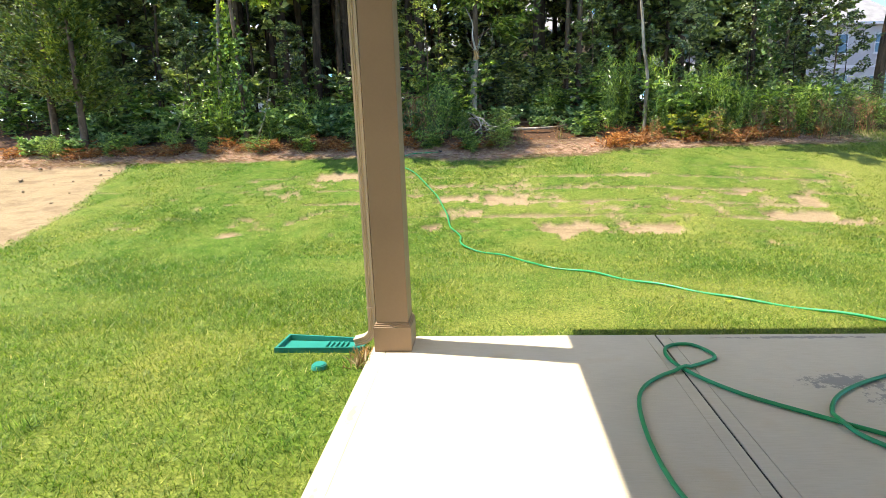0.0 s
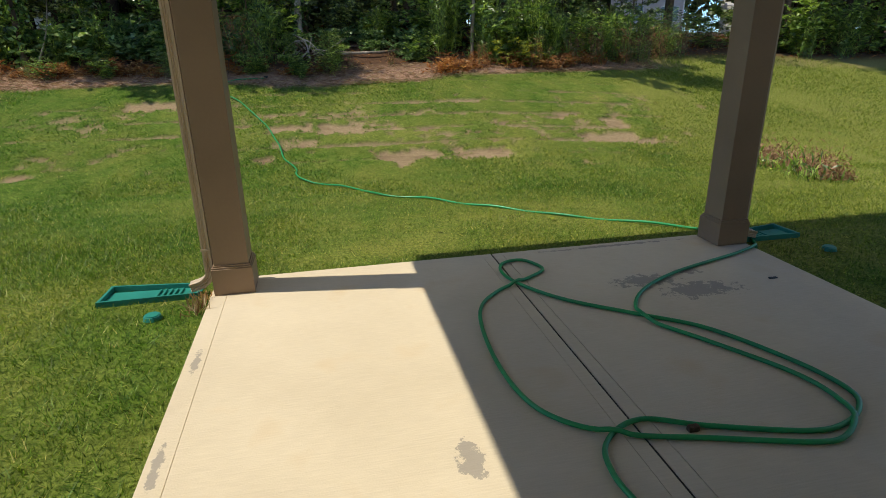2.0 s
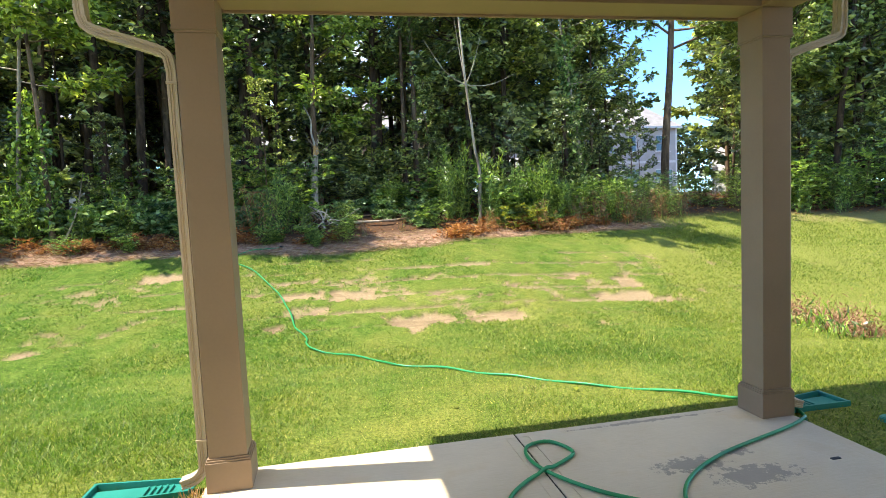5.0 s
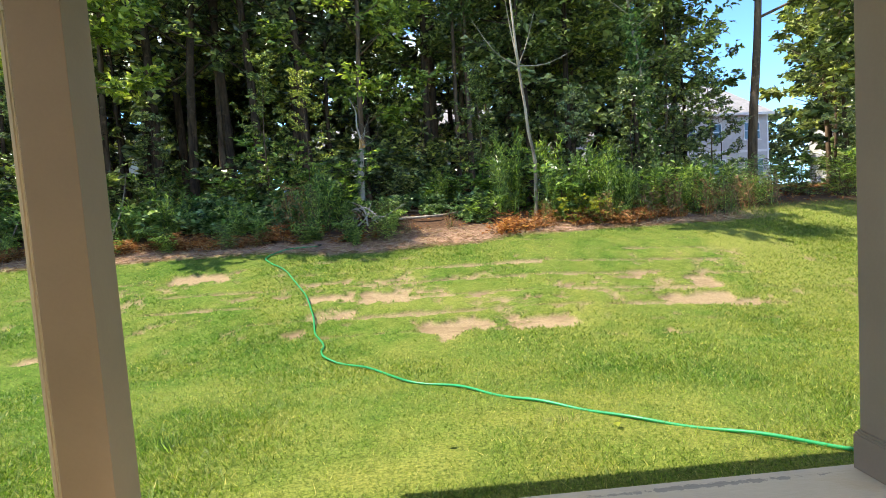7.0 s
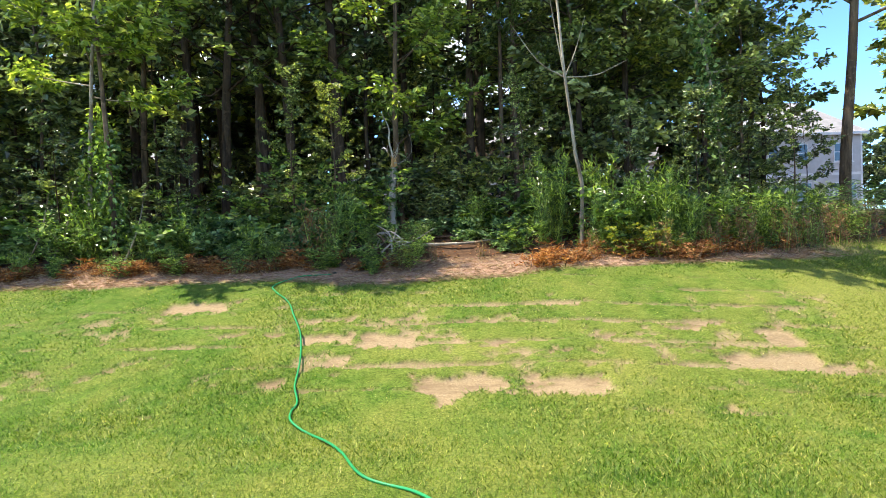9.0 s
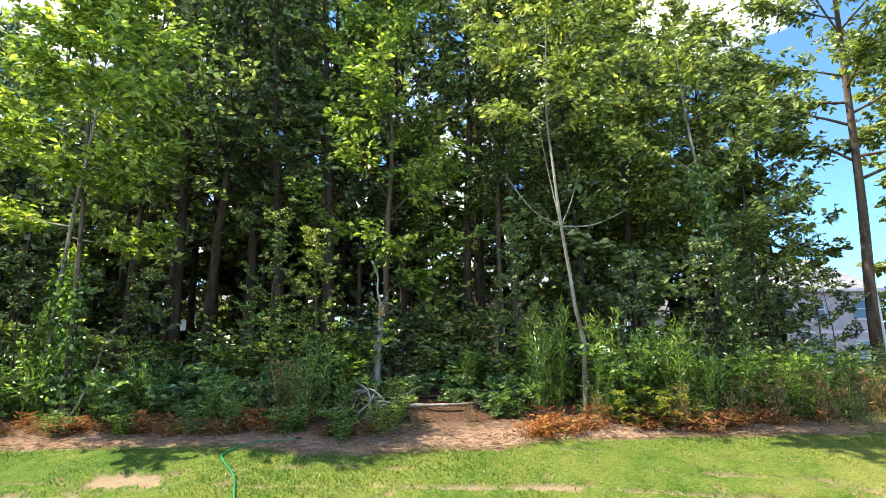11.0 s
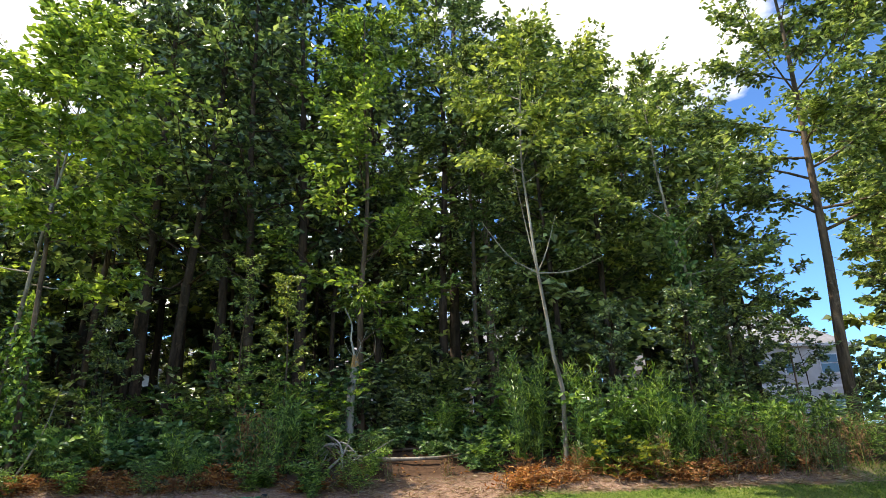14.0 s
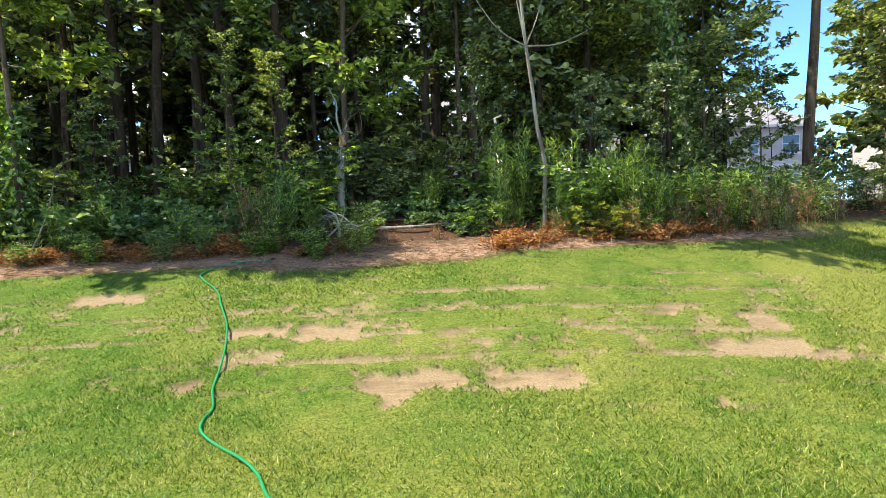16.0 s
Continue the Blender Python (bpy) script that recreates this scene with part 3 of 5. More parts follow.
part("fascia", box(4.07, -4.7, 2.985, 4.09, 0.72, 3.14), TRIM_PAINT, porch)
bm = bmesh.new()
lo, hi = [(-0.76, 0.8, 3.15), (4.15, 0.8, 3.15), (4.15, -4.7, 3.15), (-0.76, -4.7, 3.15)], [(1.0, -1.2, 4.0), (2.35, -1.2, 4.0), (2.35, -4.7, 4.0), (1.0, -4.7, 4.0)]
lv, hv = [bm.verts.new(v) for v in lo], [bm.verts.new(v) for v in hi]
for k in range(4):
    bm.faces.new((lv[k], lv[(k + 1) % 4], hv[(k + 1) % 4], hv[k]))
bm.faces.new(hv)
bm.faces.new(lv[::-1])
part("roof_cover", bm, SHINGLE, porch)


def gutter(name, line):
    v, q = tube(smooth_line(line, 9), 1.0, flat=(0.055, 0.05))
    tagged(np_part(name, v, q, GUTTER_PAINT), "pale tan metal roof gutter under the shingles", "gutter", kind="structure")


gutter("gutter_front", [(-0.76, 0.795, 3.085), (4.14, 0.795, 3.085)])
for x in (-0.755, 4.145):
    bm = box(x - 0.05, -4.7, 3.03, x + 0.05, 0.735, 3.14, 0.008)
    tagged(part("gutter_side", bm, GUTTER_PAINT), "pale tan metal roof gutter under the shingles", "gutter", kind="structure")


def downspout(x_post, x_eave, out, label):
    """Ribbed rectangular downpipe: from the gutter, swan-neck to the post, and a shoe at the ground."""
    ob = base("downspout", pose(x_post, 0.13, 0), label, "downspout", "porch downspouts")
    e = x_eave - x_post
    s = 1 if e > 0 else -1

    def run(name, pts, step=0.03, ribs=False):
        line = smooth_line(pts, step)
        r = 1.0 + (0.05 * np.sin(np.arange(len(line)) * np.pi) + 0.05 * (np.arange(len(line)) % 2) if ribs else 0)
        v, q = tube(line, r, flat=(0.026, 0.037))
        np_part(name, v, q, GUTTER_PAINT, ob)

    run("outlet_pipe", [(e, 0, 3.05), (e, 0, 2.72)])
    run("swan_neck", [(e, 0, 2.72), (e - 0.01 * s, 0, 2.64), (e - 0.06 * s, 0, 2.59), (0.1 * s, 0, 2.5), (0.02 * s, 0, 2.46), (0, 0, 2.38)], 0.02, True)
    run("pipe", [(0, 0, 2.38), (0, 0, 0.3), (0, 0, 0.17)], 0.4)
    run("shoe", [(0, 0, 0.17), (0.005 * s, 0, 0.1), (0.05 * s, 0, 0.05), (0.13 * s, 0, 0.025)], 0.014, True)
    part("strap", box(-0.03, -0.042, 0.27, 0.03, 0.042, 0.285, 0.002), GUTTER_PAINT, ob)
    part("strap", box(-0.03, -0.042, 2.3, 0.03, 0.042, 2.315, 0.002), GUTTER_PAINT, ob)
    return ob


downspout(-0.278, -0.71, -1, "pale tan ribbed downspout strapped to the sunlit porch post")
downspout(3.628, 4.08, 1, "pale tan ribbed downspout strapped to the shaded porch post")


def splash_block(x, y, turn, L=0.6):
    ob = base("splash_block", pose(x, y, float(rise(x, y)) - 0.004, 0, 0, turn), "teal green plastic splash block under a downspout", "splash block", "splash blocks")
    part("tray", box(0, -0.085, 0.0, L, 0.085, 0.012, 0.004), PLASTIC_GREEN, ob)
    for s in (-1, 1):
        bm = bmesh.new()
        vs = []
        for u, w in ((0.0, 0.07), (L, 0.115)):
            vs.append([bm.verts.new((u, s * (w + d), z)) for d, z in ((0, 0.0), (0.022, 0.0), (0.018, 0.042), (0.004, 0.042))])
        for k in range(4):
            bm.faces.new((vs[0][k], vs[0][(k + 1) % 4], vs[1][(k + 1) % 4], vs[1][k]))
        bm.faces.new(vs[0]), bm.faces.new(vs[1])
        bmesh.ops.recalc_face_normals(bm, faces=bm.faces)
        part("rim", bm, PLASTIC_GREEN, ob)
    part("end_lip", box(L - 0.02, -0.13, 0.0, L, 0.13, 0.042, 0.006), PLASTIC_GREEN, ob)
    for k in range(5):
        part("rib", box(0.12 + k * 0.035, -0.06, 0.010, 0.132 + k * 0.035, 0.06, 0.026, 0.003), PLASTIC_GREEN, ob)
    return ob


splash_block(-0.36, 0.16, 176)
splash_block(3.66, 0.2, 4, 0.5)


def drain_cap(x, y):
    bm = bmesh.new()
    bmesh.ops.create_cone(bm, cap_ends=True, segments=24, radius1=0.055, radius2=0.045, depth=0.03)
    bmesh.ops.bevel(bm, geom=[e for e in bm.edges if e.verts[0].co.z > 0 and e.verts[1].co.z > 0], offset=0.006, segments=2, affect="EDGES")
    ob = part("drain_cap", bm, PLASTIC_GREEN)
    ob.matrix_world = pose(x, y, float(rise(x, y)) + 0.018)
    tagged(ob, "small teal plastic drain cap sunk in the grass", "drain cap", "drain caps")


drain_cap(-0.58, -0.18)
drain_cap(4.15, -0.2)

# ---- the garden hose: coiled over the patio, round the post and up the lawn ----
PATIO_RUN = [(0.9, -4.55), (1.2, -3.6), (1.44, -2.5), (1.43, -2.05), (1.5, -1.87), (1.69, -1.78), (1.93, -1.88), (2.29, -2.0), (2.47, -2.0), (2.63, -1.92), (2.7, -1.79), (2.64, -1.52), (2.45, -1.14), (2.18, -0.9), (1.86, -0.62),
             (1.67, -0.33), (1.62, -0.1), (1.68, 0.05), (1.83, 0.07), (1.91, -0.11), (1.8, -0.22), (1.5, -0.4), (1.32, -0.64), (1.25, -1.09), (1.27, -1.5), (1.38, -1.72), (1.6, -1.86), (1.89, -1.95), (2.25, -2.06), (2.4, -2.07),
             (2.54, -1.98), (2.6, -1.83), (2.56, -1.61), (2.36, -1.25), (2.22, -1.02), (2.21, -0.83), (2.39, -0.6), (2.76, -0.39), (3.41, -0.17), (3.66, -0.03), (3.74, 0.16)]
LAWN_RUN = [(3.72, 0.36), (3.55, 0.54), (3.14, 0.93), (2.7, 1.31), (2.33, 1.76), (1.96, 2.15), (1.55, 2.67), (1.15, 2.98), (0.9, 3.5), (0.67, 3.82), (0.45, 4.1), (0.2, 4.38), (0.12, 4.65), (0.12, 4.85), (-0.05, 5.33), (-0.16, 5.93), (-0.39, 6.75),
            (-0.68, 7.4), (-0.88, 7.85), (-1.3, 8.45), (-1.4, 8.65), (-1.3, 8.95), (-1.1, 9.15), (-0.8, 9.18), (-0.5, 9.26)]
flat_line = smooth_line([(x, y, 0) for x, y in PATIO_RUN + LAWN_RUN], 0.04)
for k, p in enumerate(flat_line):
    on_slab = p[0] < 3.62 and p[1] < 0.3
    near = min((np.hypot(*(q[:2] - p[:2])) for q in flat_line[: max(0, k - 8)]), default=9)
    p[2] = 0.0135 + (0.02 * max(0.0, 1 - near / 0.06) if on_slab else float(rise(p[0], p[1])) + 0.004 + 0.008 * math.sin(k * 0.31))
v, q = tube(flat_line, 0.0115, 10)
hose = base("garden_hose", label="green vinyl garden hose coiled on patio and trailing over lawn", category="hose")
np_part("tubing", v, q, HOSE_GREEN, hose, True)
part("coupling", box(1.84, -1.9, 0.003, 1.89, -1.872, 0.03, 0.008), BARK_BROWN, hose, "brown brass coupling")
nz = float(rise(-0.47, 9.27))
part("nozzle", box(-0.52, 9.245, nz + 0.005, -0.44, 9.28, nz + 0.045, 0.012), BLACK_RUBBER, hose, "black nozzle")

# ---- the house behind the camera ----
wall = base("wall_house", label="beige lap-sided back wall of the house", category="wall", kind="structure")
for k in range(17):
    z = -0.05 + k * 0.19
    bm = bmesh.new()
    vs = [bm.verts.new(c) for c in [(-9, -4.72, z), (13, -4.72, z), (13, -4.735, z + 0.19), (-9, -4.735, z + 0.19), (-9, -4.9, z), (13, -4.9, z), (13, -4.9, z + 0.19), (-9, -4.9, z + 0.19)]]
    for f in ((0, 1, 2, 3), (0, 4, 5, 1), (4, 7, 6, 5), (3, 2, 6, 7), (0, 3, 7, 4), (1, 5, 6, 2)):
        bm.faces.new([vs[i] for i in f])
    part("siding_board", bm, SIDING, wall)
part("upper_wall", box(-9, -4.92, 3.18, 13, -4.74, 6.0), SIDING, wall)
part("wall_core", box(-9, -9, -0.1, 13, -4.93, 6.1), SIDING, wall)

# ---- trees ----
def branch(start, aim, length, r, bend=0.25, k=6, tip=0.25):
    """A limb that rises and wavers on its way."""
    t = np.linspace(0, 1, k)[:, None]
    aim = np.asarray(aim, float) / np.linalg.norm(aim)
    side = rng.normal(0, 1, 3)
    line = np.asarray(start) + aim * length * t + side * bend * length * 0.3 * np.sin(t * np.pi) + np.array([0, 0, bend * length * 0.35]) * t**2
    return line, np.linspace(r, r * tip, k)


def hardwood(name, height, clear, spread, count, size, leaf, skin, r0, label, category="tree", group="", path=None, low=0.0, per_twig=14, droop=0.25, twig_every=3, sides=4, broad=0.56):
    """A woodland tree: wavering tapered trunk, limbs and twigs, and sprays of leaves held along the twigs."""
    ob = base(name, label=label, category=category, group=group)
    if path is None:
        lean = rng.normal(0, 0.035, 2) * height
        path = [(0, 0, -0.25), (lean[0] * 0.2 + rng.normal(0, 0.05), lean[1] * 0.2, height * 0.25), (lean[0] * 0.5 + rng.normal(0, 0.12), lean[1] * 0.5, height * 0.5), (lean[0] * 0.8, lean[1] * 0.8, height * 0.78), (lean[0], lean[1], height)]
    line = smooth_line(path, height / 16)
    f = np.clip((line[:, 2] - line[0, 2]) / (line[-1, 2] - line[0, 2]), 0, 1)
    flare = 1 + 0.6 * np.exp(-f * height / 0.25)
    wood = [tube(line, r0 * (1 - 0.88 * f) * flare, 8)]
    tips, ways = [], []
    limbs = max(8, int((height - clear) * 3.2))
    per_limb = max(3, int(count / limbs / per_twig))
    for i in range(limbs):
        g = (i + rng.random()) / limbs
        h = clear + (height * 0.99 - clear) * g
        at = np.array([np.interp(h, line[:, 2], line[:, c]) for c in range(3)])
        a = i * 2.4 + rng.normal(0, 0.5)
        shape = (0.45 + 0.9 * np.sin(np.pi * min(1, 0.18 + 0.8 * g))) * (1.0 - 0.45 * g)
        length = spread * shape * rng.uniform(0.55, 1.2)
        up = 0.25 + 0.75 * g + rng.normal(0, 0.12)
        limb, rad = branch(at, (np.cos(a), np.sin(a), up), length, max(0.012, r0 * 0.3 * (1 - 0.75 * g)))
        wood.append(tube(limb, rad, sides))
        for j in range(per_limb):
            u = rng.uniform(0.25, 1.0)
            s = np.array([np.interp(u, np.linspace(0, 1, 6), limb[:, c]) for c in range(3)])
            b = a + rng.normal(0, 0.9)
            tw, tr = branch(s, (np.cos(b), np.sin(b), rng.normal(0.12, 0.25)), rng.uniform(0.35, 0.85) * (0.6 + spread * 0.16), 0.006, 0.15, 4)
            if j % twig_every == 0:
                wood.append(tube(tw[::3], tr[::3], 3))
            w = rng.random(per_twig) ** 0.7
            pts = np.stack([np.interp(w, np.linspace(0, 1, 4), tw[:, c]) for c in range(3)], 1) + rng.normal(0, 0.05, (per_twig, 3))
            d = (tw[-1] - tw[0]) / np.linalg.norm(tw[-1] - tw[0]) + rng.normal(0, 0.75, (per_twig, 3)) * [1, 1, 0.5] - [0, 0, droop]
            tips.append(pts)
            ways.append(d)
    v, q = joined(wood)
    np_part("trunk", v, q, skin, ob, True)
    v, q = leaves(np.vstack(tips), np.vstack(ways), size, broad, 0.95)
    np_part("crown", v, q, leaf, ob)
    return ob


def cedar(name, height, clear, spread, count, label, leaf, group=""):
    """A red cedar: straight stem with dense fine upswept sprays."""
    ob = base(name, label=label, category="tree", group=group)
    line = smooth_line([(0, 0, -0.2), (0.04, 0.02, height * 0.5), (0, 0.05, height)], height / 12)
    wood = [tube(line, np.linspace(0.1, 0.012, len(line)), 7)]
    tips, ways = [], []
    limbs = int((height - clear) * 11)
    for i in range(limbs):
        g = (i + rng.random()) / limbs
        a = i * 2.4 + rng.normal(0, 0.4)
        length = spread * (1 - g) ** 0.75 * rng.uniform(0.6, 1.15) + 0.15
        limb, rad = branch((0, 0, clear + (height - clear) * g), (np.cos(a), np.sin(a), 0.35), length, 0.016, 0.3, 5)
        wood.append(tube(limb, rad, 3))
        k = max(6, int(count / limbs))
        w = rng.uniform(0.15, 1, k)
        pts = np.stack([np.interp(w, np.linspace(0, 1, 5), limb[:, c]) for c in range(3)], 1) + rng.normal(0, 0.035 + 0.07 * w[:, None], (k, 3)) - np.array([0, 0, 0.1]) * w[:, None]
        tips.append(pts)
        ways.append(np.array([np.cos(a), np.sin(a), 0.5]) + rng.normal(0, 0.6, (k, 3)))
    v, q = joined(wood)
    np_part("trunk", v, q, BARK_BROWN, ob, True)
    v, q = leaves(np.vstack(tips), np.vstack(ways), 0.12, 0.4, 1.0, 0.03)
    np_part("crown", v, q, leaf, ob)
    return ob


def stand(ob, x, y, turn=0.0, s=1.0, sz=None):
    ob.matrix_basis = pose(x, y, float(rise(x, y)) - 0.02, 0, 0, turn) @ Matrix.Diagonal((s, s, sz or s, 1))
    return ob


def plant_copy(ob, x, y, turn, s=1.0, sz=None):
    ob2 = copy_thing(ob, Matrix.Identity(4))
    return stand(ob2, x, y, turn, s, sz)


# the trees that can be told apart along the edge of the wood
def up_to(x, y, pts):
    z = float(rise(x, y)) - 0.02
    return [(0, 0, -0.25)] + [(px - x, py - y, pz - z) for px, py, pz in pts]


def climb(ob, height, k, lean):
    """Creeper leaves that clothe the foot of a trunk."""
    h = rng.uniform(0.1, height, k)
    p = np.stack([np.interp(h, [0, 1.2, height], lean), 0 * h, h], 1) + rng.normal(0, 0.17, (k, 3)) * (1.15 - 0.6 * h / height)[:, None]
    v, q = leaves(p, rng.normal(0, 1, (k, 3)) - [0, 0, 0.4], 0.13, 0.65, 0.9)
    np_part("climbing_vine", v, q, LEAF_SHRUB, ob)


birch = hardwood("birch_tree", 8.6, 4.9, 1.7, 4300, 0.15, LEAF_MID, BARK_PALE, 0.044, "slender pale-barked tree with bare forked dead branches", path=up_to(4.2, 10.5, [(4.22, 10.5, 1.7), (4.24, 10.5, 2.3), (4.13, 10.5, 2.9), (4.07, 10.5, 3.6), (3.98, 10.5, 4.4), (3.9, 10.5, 5.6), (3.85, 10.55, 6.7), (3.95, 10.6, 8.4), (4.1, 10.6, 9.9)]))
stand(birch, 4.2, 10.5)
wood = []
for end, bendz in (((2.95, 10.3, 5.4), 0.2), ((5.15, 10.3, 4.6), 0.12), ((4.45, 10.7, 5.6), 0.1), ((3.6, 10.2, 6.6), 0.1)):
    s = np.array((3.98, 10.5, 4.38)) - (4.2, 10.5, float(rise(4.2, 10.5)) - 0.02)
    e = np.array(end) - (4.2, 10.5, float(rise(4.2, 10.5)) - 0.02)
    m = (s + e) / 2 + (0, 0, -bendz)
    wood.append(tube(smooth_line([s, m, e], 0.2), np.linspace(0.015, 0.005, len(smooth_line([s, m, e], 0.2))), 5))
v, q = joined(wood)
np_part("dead_branch", v, q, BARK_PALE, birch, True)

snag = base("snapped_tree", label="broken pale tree trunk with a raw orange splintered top", category="tree stump")
line = smooth_line([(0, 0, -0.2), (0.02, 0, 0.5), (0.05, 0, 1.1), (0.12, 0, 1.62)], 0.15)
v, q = tube(line, np.linspace(0.1, 0.068, len(line)), 10)
np_part("trunk", v, q, BARK_SNAG, snag, True)
stub = smooth_line([(0.1, 0, 1.45), (0.09, 0, 1.75), (0.02, 0, 2.1), (0.03, 0, 2.4), (-0.12, 0, 2.75)], 0.12)
v, q = tube(stub, np.linspace(0.03, 0.012, len(stub)), 6)
np_part("dead_branch", v, q, BARK_SNAG, snag, True)
spl = []
for k in range(16):
    a, r = k * 2.4, 0.068 * math.sqrt((k + 1) / 16)
    b0 = np.array((0.11 + r * math.cos(a), r * math.sin(a), 1.5))
    hgt = rng.uniform(0.1, 0.28)
    spl.append(tube(np.array([b0, b0 + (rng.normal(0, 0.02), rng.normal(0, 0.02), hgt * 0.6), b0 + (rng.normal(0, 0.03), rng.normal(0, 0.03), hgt)]), [0.028, 0.018, 0.003], 4))
v, q = joined(spl)
np_part("splintered_top", v, q, SPLINTER, snag)
twigs = []
for k in range(5):
    a = rng.uniform(0, 6.28)
    ln, rd = branch((0.1, 0, rng.uniform(1.4, 1.75)), (math.cos(a), math.sin(a), rng.uniform(0.5, 2.2)), rng.uniform(0.3, 0.8), 0.009, 0.8, 7)
    twigs.append(tube(ln, rd, 4))
v, q = joined(twigs)
np_part("dead_branch", v, q, BARK_SNAG, snag)
k = 300
h = rng.uniform(0.0, 1.5, k)
p = np.stack([0.04 * h, 0 * h, h], 1) + rng.normal(0, 0.11, (k, 3)) * [1, 1, 0.3]
v, q = leaves(p, rng.normal(0, 1, (k, 3)) - [0, 0, 0.4], 0.1, 0.75)
np_part("climbing_ivy", v, q, LEAF_IVY, snag)
stand(snag, 0.2, 12.3)

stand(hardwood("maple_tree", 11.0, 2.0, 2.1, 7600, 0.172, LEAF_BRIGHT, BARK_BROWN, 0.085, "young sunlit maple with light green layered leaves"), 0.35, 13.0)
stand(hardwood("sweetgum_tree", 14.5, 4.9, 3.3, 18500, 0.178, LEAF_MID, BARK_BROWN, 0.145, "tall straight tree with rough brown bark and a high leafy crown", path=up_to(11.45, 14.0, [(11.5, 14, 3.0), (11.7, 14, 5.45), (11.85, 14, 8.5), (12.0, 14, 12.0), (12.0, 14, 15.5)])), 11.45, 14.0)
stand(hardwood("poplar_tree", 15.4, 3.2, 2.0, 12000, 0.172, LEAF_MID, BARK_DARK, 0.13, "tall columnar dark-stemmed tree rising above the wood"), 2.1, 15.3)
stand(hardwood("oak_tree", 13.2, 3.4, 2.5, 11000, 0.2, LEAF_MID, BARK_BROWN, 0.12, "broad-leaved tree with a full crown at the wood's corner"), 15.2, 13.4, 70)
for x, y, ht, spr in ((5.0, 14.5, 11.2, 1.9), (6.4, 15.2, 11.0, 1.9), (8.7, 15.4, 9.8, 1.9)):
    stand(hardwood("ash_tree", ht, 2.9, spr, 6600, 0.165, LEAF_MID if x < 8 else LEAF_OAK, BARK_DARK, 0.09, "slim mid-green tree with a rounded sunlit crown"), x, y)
vine = hardwood("vine_covered_tree", 8.5, 3.5, 1.8, 4600, 0.16, LEAF_MID, BARK_PALE, 0.075, "thin leaning pale tree wrapped in climbing vine", path=up_to(8.05, 12.8, [(8.0, 12.8, 2.3), (7.72, 12.8, 4.5), (7.5, 12.8, 6.05), (7.35, 12.8, 7.6), (7.3, 12.8, 9.6)]))
k = 1500
h = rng.uniform(0.2, 5.0, k)
p = np.stack([np.interp(h, [0, 1, 3.2, 4.8], [0, -0.05, -0.33, -0.55]), 0 * h, h], 1) + rng.normal(0, 0.13, (k, 3))
v, q = leaves(p, rng.normal(0, 1, (k, 3)) - [0, 0, 0.5], 0.13, 0.75)
np_part("climbing_vine", v, q, LEAF_IVY, vine)
stand(vine, 8.05, 12.8)
oak = stand(hardwood("oak_tree", 9.3, 3.2, 2.0, 5800, 0.185, LEAF_BRIGHT, BARK_PALE, 0.058, "leaning slim grey-barked tree with bright yellow-green leaves", path=up_to(-6.2, 11.0, [(-6.1, 11, 2.4), (-5.75, 10.8, 5.1), (-5.5, 10.8, 7.5), (-5.4, 10.9, 10.4)])), -6.2, 11.0)
climb(oak, 3.2, 900, [0, 0.05, 0.45])
oak = stand(hardwood("oak_tree", 9.6, 4.0, 2.0, 5400, 0.185, LEAF_BRIGHT, BARK_BROWN, 0.066, "slim brown-barked tree with bright yellow-green leaves", path=up_to(-5.4, 10.7, [(-5.45, 10.7, 3.6), (-5.6, 10.8, 6.0), (-5.9, 11, 9), (-6.0, 11, 10.7)])), -5.4, 10.7)
climb(oak, 2.6, 800, [0, -0.03, -0.08])
stand(hardwood("sapling_tree", 11.0, 6.5, 1.3, 2600, 0.13, LEAF_OAK, BARK_BROWN, 0.075, "thin straight brown-barked young tree"), 2.9, 14.4)
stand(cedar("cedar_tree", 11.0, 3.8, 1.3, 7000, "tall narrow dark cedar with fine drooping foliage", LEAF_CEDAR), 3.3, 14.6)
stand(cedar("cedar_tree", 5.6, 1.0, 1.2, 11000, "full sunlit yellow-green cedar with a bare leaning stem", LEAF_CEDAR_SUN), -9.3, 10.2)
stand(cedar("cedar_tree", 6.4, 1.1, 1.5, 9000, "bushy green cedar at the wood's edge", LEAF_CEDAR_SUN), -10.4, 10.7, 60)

# kinds of woodland tree, each repeated through the wood
WOOD = "woodland trees"
kinds = []
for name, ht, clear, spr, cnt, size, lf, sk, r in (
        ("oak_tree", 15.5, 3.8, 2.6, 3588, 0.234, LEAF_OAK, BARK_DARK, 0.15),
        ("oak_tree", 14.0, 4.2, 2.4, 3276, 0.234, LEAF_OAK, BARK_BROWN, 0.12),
        ("sweetgum_tree", 16.5, 4.4, 2.2, 3588, 0.234, LEAF_DEEP_SHADE, BARK_DARK, 0.16),
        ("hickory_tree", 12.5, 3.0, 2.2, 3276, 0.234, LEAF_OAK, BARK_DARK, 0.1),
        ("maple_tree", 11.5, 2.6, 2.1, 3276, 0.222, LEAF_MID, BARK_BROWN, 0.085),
        ("young_oak_tree", 7.5, 1.6, 1.7, 2184, 0.211, LEAF_DEEP_SHADE, BARK_DARK, 0.05)):
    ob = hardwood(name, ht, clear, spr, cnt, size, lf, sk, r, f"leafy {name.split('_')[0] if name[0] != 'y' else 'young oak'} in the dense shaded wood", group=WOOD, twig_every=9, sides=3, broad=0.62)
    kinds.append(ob)
